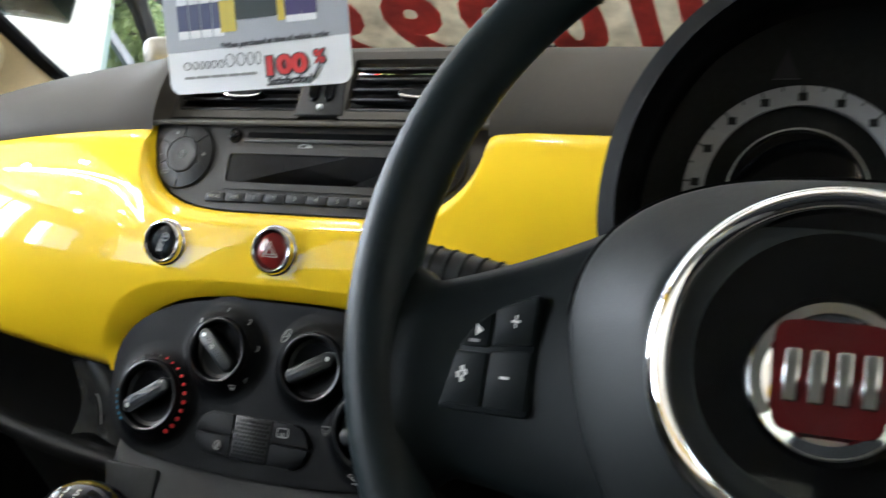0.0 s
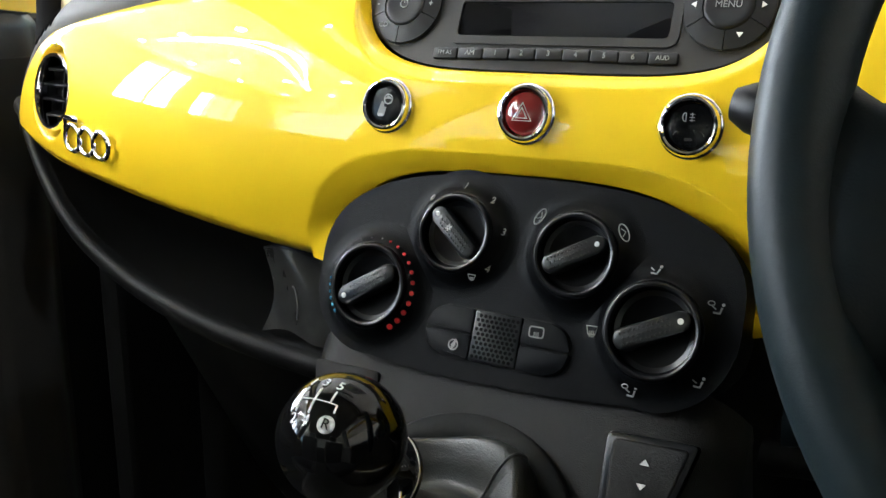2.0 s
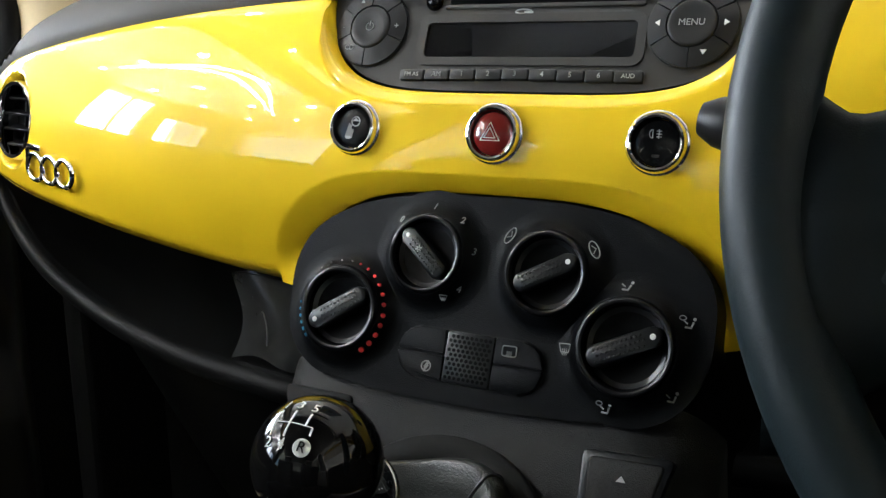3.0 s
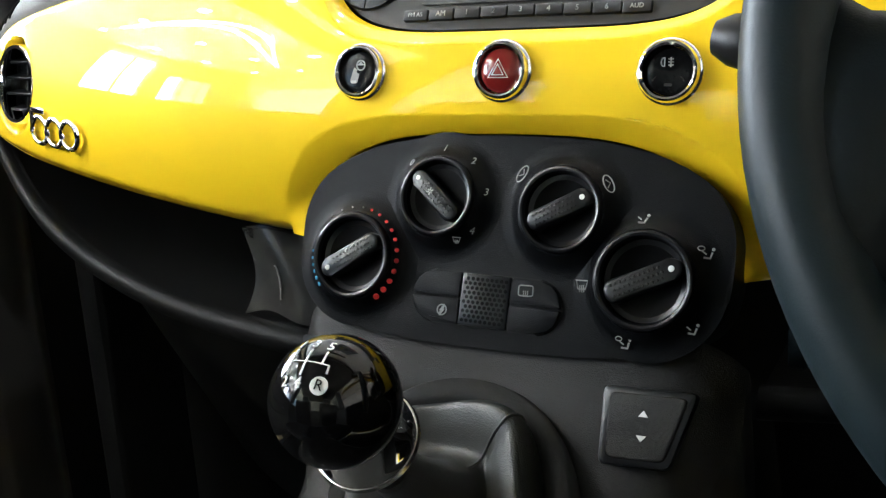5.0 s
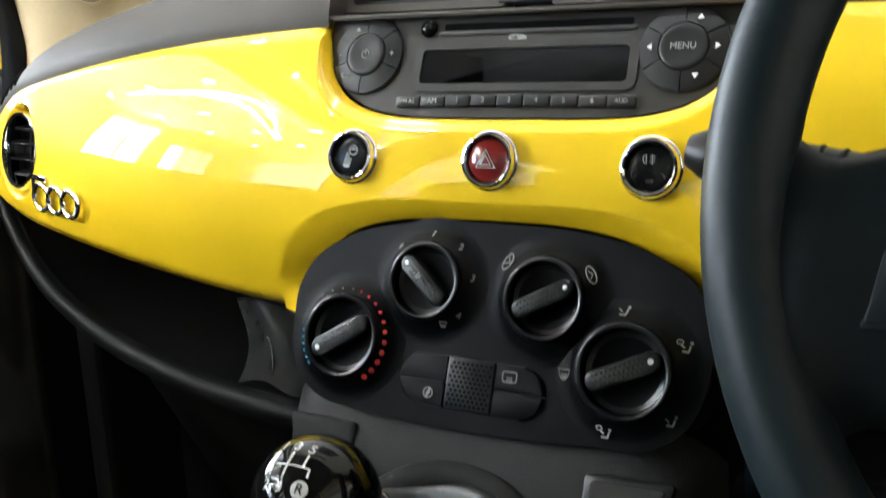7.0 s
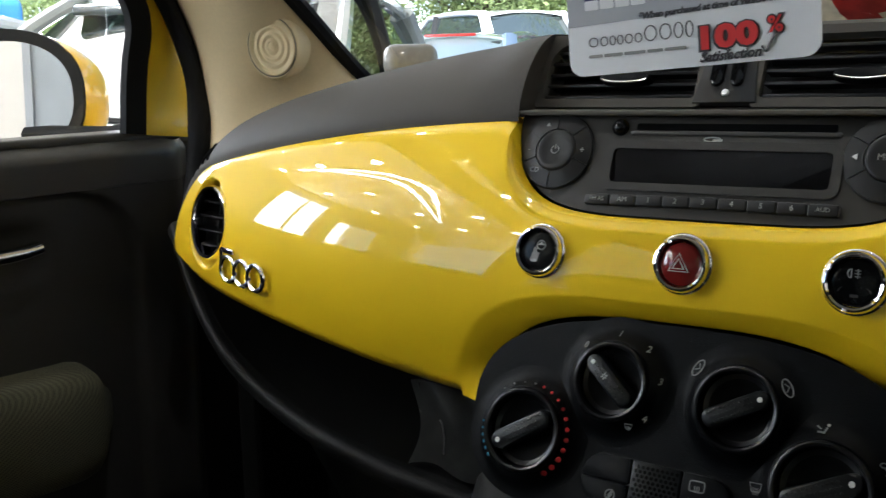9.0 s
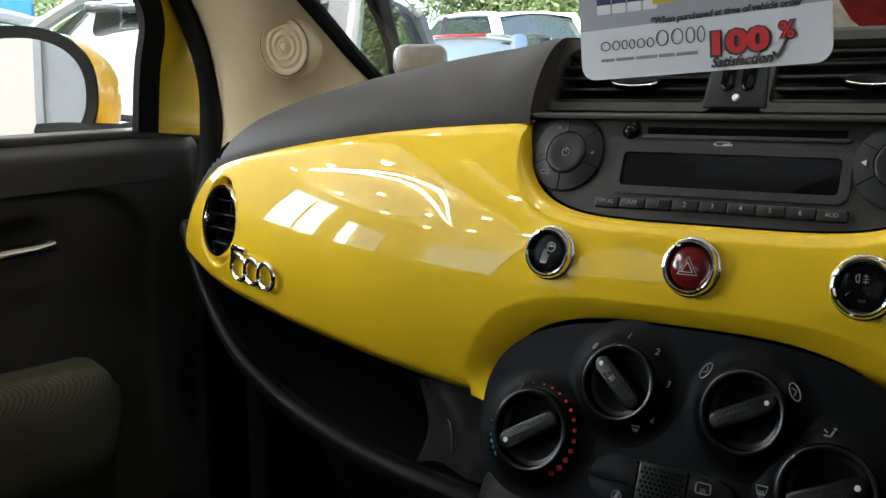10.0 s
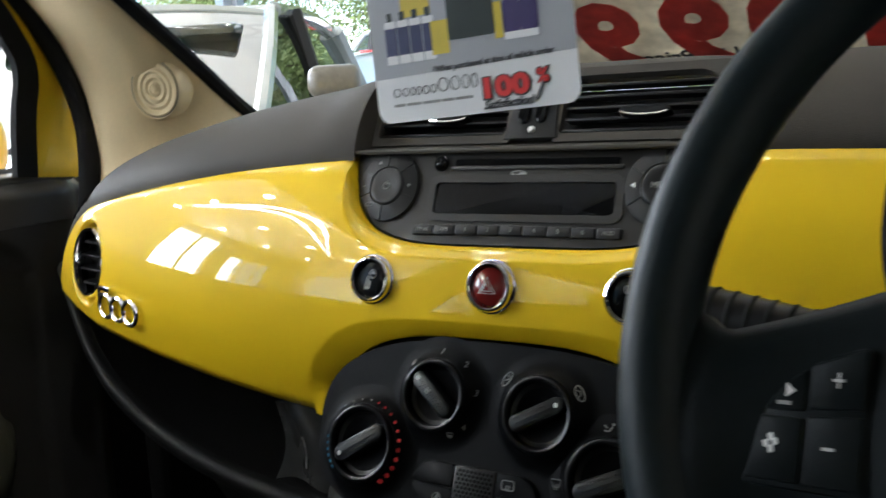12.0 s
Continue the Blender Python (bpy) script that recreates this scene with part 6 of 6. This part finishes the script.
def make_car(label, paint, length, width, height, glasspaint, stop=False, shield=None, cap=None):
    """A hatchback: nose at +y, standing on z=0."""
    car = thing("car", label, "car", (0, 0, 0), "parked cars")
    hw, hl = width / 2, length / 2
    belt = height * 0.60

    def lower_body(u, v):
        y = -hl + length * u
        nose = 1 - 0.55 * abs(2 * u - 1) ** 7
        top = belt - 0.16 * smooth(0.66, 1.0, u) - 0.05 * smooth(0.12, 0.0, u)
        pts = spline(((hw * 0.86 * nose, 0, 0.20), (hw * 0.97 * nose, 0, 0.32), (hw * nose, 0, 0.58), (hw * 0.975 * nose, 0, top - 0.10), (hw * 0.90 * nose, 0, top), (hw * 0.5 * nose, 0, top + 0.035), (0, 0, top + 0.045)), 15)
        k = v * 14
        s = 1 if k >= 0 else -1
        p = pts[int(round(abs(k)))]
        return (s * p.x * (1 if k else 1), y, p.z)

    bm = sheet(lambda u, v: lower_body(u, v), lin(0, 1, 36), [i / 14 for i in range(15)])
    other = sheet(lambda u, v: (-lower_body(u, v)[0], lower_body(u, v)[1], lower_body(u, v)[2]), lin(0, 1, 36), [i / 14 for i in range(15)])
    part("bodywork", join(bm, other), paint, car, angle=50)
    part("nose_panel", box(width * 0.42, 0.05, 0.42, 0.02, 3, Matrix.Translation((0, hl - 0.015, 0.45))), paint, car)
    part("tail_panel", box(width * 0.42, 0.05, 0.60, 0.02, 3, Matrix.Translation((0, -hl + 0.015, 0.55))), paint, car)
    # cabin: posts and roof, with panes between them
    y0, y1, y2, y3 = 0.62 * hl, 0.10 * hl, -0.70 * hl, -0.97 * hl

    def roofpt(x, v):
        y = y1 + (y2 - y1) * v
        return (x * hw * 0.70, y, height - 0.06 * x * x - 0.10 * (v - 0.35) ** 2)

    part("roof", sheet(roofpt, lin(-1, 1, 15), lin(-0.02, 1.05, 16), back=lambda p, u, v: p - Vector((0, 0, 0.03))), paint, car)
    for sx in (-1, 1):
        foot, head = Vector((sx * hw * 0.86, y0, belt - 0.05)), Vector((sx * hw * 0.70, y1, height - 0.07))
        back, tail = Vector((sx * hw * 0.70, y2, height - 0.09)), Vector((sx * hw * 0.84, y3, belt))
        part("front_post", tube([foot + (head - foot) * t + Vector((sx * 0.02 * math.sin(3.14 * t), 0, 0.05 * math.sin(3.14 * t))) for t in lin(0, 1, 9)], 0.034, 8), paint, car)
        part("roof_rail", tube([head + (back - head) * t + Vector((sx * 0.012, 0, 0.03 * math.sin(3.14 * t))) for t in lin(0, 1, 9)], 0.038, 8), paint, car)
        part("rear_post", tube([back + (tail - back) * t for t in lin(0, 1, 7)], 0.085, 8, flat=0.6), paint, car)
        ym = (y0 + y2) * 0.42
        m0 = Vector((sx * hw * 0.885, ym, belt - 0.02))
        m1 = Vector((sx * hw * 0.725, ym - 0.05, height - 0.06))
        part("middle_post", tube([m0 + (m1 - m0) * t for t in lin(0, 1, 5)], 0.06, 8), TYRE, car)

        def pane(t, w, fa, ha, fb, hb):
            lo = fa + (fb - fa) * t
            hi = ha + (hb - ha) * t
            p = lo + (hi - lo) * w
            return p + Vector((sx * 0.02 * math.sin(3.14 * w), 0, 0))
        part("side_window", sheet(lambda t, w: pane(t, w, foot + Vector((0, -0.08, -0.02)), head + Vector((0, -0.03, 0)), m0, m1), lin(0, 1, 5), lin(0, 1, 5)), glasspaint, car)
        part("side_window", sheet(lambda t, w: pane(t, w, m0, m1, tail + Vector((0, 0.15, 0)), back), lin(0, 1, 5), lin(0, 1, 5)), glasspaint, car)
        mr = part("door_mirror", box(0.20, 0.10, 0.12, 0.042, 4, Matrix.Translation((sx * (hw + 0.13), y0 - 0.30, belt + 0.125 * height)) @ pose(0, 0, 0, 0, 0, sx * -14)), cap or paint, car)
        part("mirror_arm", tube([(sx * hw * 0.90, y0 - 0.26, belt + 0.01), (sx * (hw + 0.05), y0 - 0.29, belt + 0.08)], 0.025, 8), TYRE, mr)
        part("head_lamp", box(0.34, 0.20, 0.15, 0.05, 4, Matrix.Translation((sx * hw * 0.62, hl - 0.14, belt - 0.22)) @ pose(0, 0, 0, 0, 0, sx * -28)), LAMPGLASS, car)
        part("tail_lamp", box(0.18, 0.12, 0.40, 0.04, 4, Matrix.Translation((sx * hw * 0.74, -hl + 0.10, belt - 0.14))), REDLAMP, car)
        for yy in (0.62 * hl, -0.60 * hl):
            wh = part("wheel", lathe([(0.20, -0.10), (0.31, -0.09), (0.325, -0.05), (0.325, 0.05), (0.31, 0.09), (0.20, 0.10)], 32, facing((sx * (hw - 0.11), yy, 0.325), (sx, 0, 0))), TYRE, car)
            part("rim", lathe([(0, 0.07), (0.05, 0.085), (0.17, 0.065), (0.205, 0.095), (0.21, 0.08)], 24, facing((sx * (hw - 0.11), yy, 0.325), (sx, 0, 0))), ALU, wh)
    def screen(x, w, ya, za, yb, zb, ha, hb):
        return (x * hw * (ha + (hb - ha) * w), ya + (yb - ya) * w - 0.10 * x * x * (1 if ya > yb else -1), za + (zb - za) * w)
    part("windscreen", sheet(lambda x, w: screen(x, w, y0 + 0.10, belt - 0.06, y1 + 0.04, height - 0.04, 0.84, 0.68), lin(-1, 1, 13), lin(0, 1, 7)), shield or glasspaint, car)
    part("rear_window", sheet(lambda x, w: screen(x, w, y3 - 0.06, belt + 0.02, y2 - 0.06, height - 0.08, 0.80, 0.66), lin(-1, 1, 13), lin(0, 1, 7)), glasspaint, car)
    part("cabin_floor", box(width * 0.80, 0.62 * length, 0.30, 0.06, 2, Matrix.Translation((0, -0.04 * length, belt - 0.20))), CABIN, car)
    for sx in (-1, 1):
        part("car_seat", box(0.50, 0.16, 0.66, 0.06, 3, Matrix.Translation((sx * 0.36, -0.02 * length, belt + 0.12)) @ pose(0, 0, 0, -14, 0, 0)), CABIN, car)
        part("car_headrest", box(0.28, 0.10, 0.20, 0.04, 3, Matrix.Translation((sx * 0.36, -0.045 * length, belt + 0.50 * (height - belt) + 0.10))), CABIN, car)
    part("rear_bench", box(width * 0.72, 0.18, 0.62, 0.06, 3, Matrix.Translation((0, -0.24 * length, belt + 0.10)) @ pose(0, 0, 0, -14, 0, 0)), CABIN, car)
    part("cabin_lining", box(width * 0.60, 0.50 * length, 0.05, 0.02, 2, Matrix.Translation((0, -0.12 * length, height - 0.16))), CABIN, car)
    part("grille", box(width * 0.5, 0.06, 0.13, 0.02, 2, Matrix.Translation((0, hl + 0.0, 0.50))), TYRE, car)
    part("wiper", tube([(-0.45, y0 + 0.12, belt - 0.03), (0.1, y0 + 0.09, belt + 0.015)], 0.012, 6), TYRE, car)
    if stop:
        part("high_stop_lamp", box(0.55, 0.05, 0.03, 0.01, 2, Matrix.Translation((0, y2 - 0.10, height - 0.06))), REDLAMP, car)
    return car


DIRTY = mat("dusty_grey_plastic", (0.13, 0.12, 0.10), 0.3, vary=0.3, scale=60, coat=0.5)
SILVER = mat("silver_grey_paint", (0.44, 0.47, 0.46), 0.25, 0.35, vary=0.04, coat=1.0, scale=400)
WHITEP = mat("white_car_paint", (0.82, 0.82, 0.81), 0.2, vary=0.03, coat=1.0)
PALEBLUE = mat("pale_blue_paint", (0.46, 0.54, 0.55), 0.25, 0.3, vary=0.04, coat=1.0)
BLUEP = mat("blue_van_paint", (0.06, 0.22, 0.50), 0.3, vary=0.05, coat=0.8)

silver = make_car("silver-grey hatchback parked beside the yellow car", SILVER, 4.55, 1.74, 1.50, TINTED, shield=SCREENGLASS, cap=DIRTY)
fx_, fy_ = 1.27 / 2.61, -2.28 / 2.61
left_side = Vector((-fy_, fx_))
c = Vector((-3.48, 3.06))
turn = math.degrees(math.atan2(-fx_, fy_))
silver.matrix_basis = pose(c.x, c.y, FLOOR, 0, 0, turn)
white = make_car("white hatchback parked in the row of cars", WHITEP, 3.95, 1.70, 1.48, TINTED)
white.matrix_basis = pose(c.x - left_side.x * 2.35, c.y - left_side.y * 2.35, FLOOR, 0, 0, turn)
# the estate's panes have the pale reflected sky put into their base colour
estate = make_car("pale blue estate car with red rear lamps outside", PALEBLUE, 4.4, 1.75, 1.50, mat("painted_sky_glass", (0.42, 0.50, 0.49), 0.05, vary=0.1, coat=1.0), True)
estate.matrix_basis = pose(-6.45, 10.05, FLOOR - 0.014, 0, 0, 20)
far_white = make_car("white car parked outside beyond the glass", WHITEP, 4.2, 1.75, 1.90, CABIN)
far_white.matrix_basis = pose(-8.1, 12.4, FLOOR - 0.014, 0, 0, 60)

van = thing("van", "blue van parked outside the showroom", "van", (-12.0, 5.0, FLOOR - 0.014))
part("body", box(1.9, 4.6, 1.7, 0.12, 3, Matrix.Translation((-12.3, 5.0, 1.15))), BLUEP, van)
part("side_panel", box(0.02, 1.8, 0.7, 0.01, 1, Matrix.Translation((-11.34, 5.4, 1.35))), WHITEP, van)
for yy in (3.6, 6.4):
    part("wheel", lathe([(0, 0.10), (0.30, 0.10), (0.33, 0.05), (0.33, -0.10)], 28, facing((-11.45, yy, 0.24), (1, 0, 0))), TYRE, van)

# ---- trees and hedge behind ----
LEAF = backlit(mat("leaf_green", (0.24, 0.30, 0.11), 0.6, vary=0.45, scale=3, big=0.8), 0.5)
BARK = mat("bark", (0.10, 0.075, 0.05), 0.9, vary=0.3, scale=20, bump=0.6, bscale=30)


def make_tree(h, spread, seed, leaves=42000):
    rnd = random.Random(seed)
    tree = thing("tree", "leafy green tree in daylight behind the showroom", "tree", (0, 0, 0), "trees outside")
    bms = [tube([(0.05 * math.sin(t * 5), 0.05 * math.cos(t * 4), h * 0.75 * t) for t in lin(0, 1, 9)], lambda t: 0.16 * (1 - 0.8 * t), 9)]
    tips = []
    for k in range(26):
        a, z = rnd.uniform(0, 6.28), h * rnd.uniform(0.06, 0.72)
        r = spread * rnd.uniform(0.5, 1.0)
        tip = Vector((r * math.cos(a), r * math.sin(a), z + rnd.uniform(0.1, 0.3) * h))
        bms.append(tube([Vector((0, 0, z)) + (tip - Vector((0, 0, z))) * t + Vector((0, 0, 0.2 * math.sin(3 * t))) for t in lin(0, 1, 6)], lambda t: 0.05 * (1 - 0.8 * t), 6))
        tips += [tip, (tip + Vector((0, 0, z))) * 0.5]
    part("trunk", join(*bms), BARK, tree)
    vs, fs = [], []
    for k in range(leaves):
        c = rnd.choice(tips) + Vector((rnd.gauss(0, 0.42), rnd.gauss(0, 0.42), rnd.gauss(0, 0.40)))
        d = Vector((rnd.gauss(0, 1), rnd.gauss(0, 1), rnd.gauss(-0.3, 0.8))).normalized()
        s = d.cross(Vector((rnd.gauss(0, 1), rnd.gauss(0, 1), rnd.gauss(0, 1)))).normalized()
        l = rnd.uniform(0.028, 0.062)
        i = len(vs)
        vs += [c - d * l, c + s * l * 0.45, c + d * l, c - s * l * 0.45]
        fs.append((i, i + 1, i + 2, i + 3))
    me = bpy.data.meshes.new("crown")
    me.from_pydata([tuple(v) for v in vs], [], fs)
    me.materials.append(LEAF)
    cr = new("crown", me)
    cr.parent = tree
    return tree


t1 = make_tree(6.0, 2.0, 3)
t1.matrix_basis = pose(-7.0, 15.0, FLOOR - 0.1)
t2 = make_tree(7.0, 2.3, 8)
t2.matrix_basis = pose(-10.5, 16.5, FLOOR - 0.1)
spots = ((-3.6, 16.4, 40, 1.0), (-0.5, 17.2, 130, 1.1), (-13.8, 15.0, 200, 1.0), (-8.8, 18.5, 80, 1.25), (-5.2, 19.0, 300, 1.2), (2.6, 16.8, 15, 1.0), (-16.5, 12.0, 70, 1.1), (-12.0, 19.5, 10, 1.3))
for k, (x, y, rz, s) in enumerate(spots):
    t = copy_thing((t1, t2)[k % 2], pose(x, y, FLOOR - 0.1, 0, 0, rz))
    t.scale = (s, s, s)


# unseen glowing curve, added only for the bright arc mirrored in the yellow paint
arc_helper = thing("glow_arc", "unseen curved glowing strips added for the arc mirrored in the fascia", "ceiling light", (-4.6, -3.4, FLOOR + 4.1))
arc = spline(((-6.2, -1.95, 0), (-5.2, -2.1, 0), (-4.45, -2.4, 0), (-4.2, -2.9, 0), (-4.45, -3.7, 0), (-5.0, -4.7, 0), (-5.6, -5.7, 0)), 36)


def arc_band(i, w):
    d = (arc[min(i + 1, 35)] - arc[max(i - 1, 0)]).normalized()
    wide = 0.05 + 0.26 * math.sin(math.pi * i / 35) ** 2
    return arc[i] + Vector((d.y, -d.x, 0)) * wide * (w - 0.5) + Vector((0, 0, FLOOR + 4.12))


ARCGLOW = glow("arc_glow", (1.0, 0.97, 0.92), 14.0)
for w in (0.0, 1.0):
    part("strip", tube([arc_band(i, w) for i in range(36)], lambda t: 0.012 + 0.030 * math.sin(math.pi * t) ** 2, 6), ARCGLOW, arc_helper)
part("arc_panel", sheet(arc_band, list(range(36)), lin(0.02, 0.98, 3), back=lambda p, u, v: p + Vector((0, 0, 0.03))), WALLM, arc_helper)
part("arc_edge", tube([p + Vector((0.0, 0.0, FLOOR + 4.14)) + Vector((0.16, 0.05, 0)) for p in arc], 0.03, 6), WALLM, arc_helper)
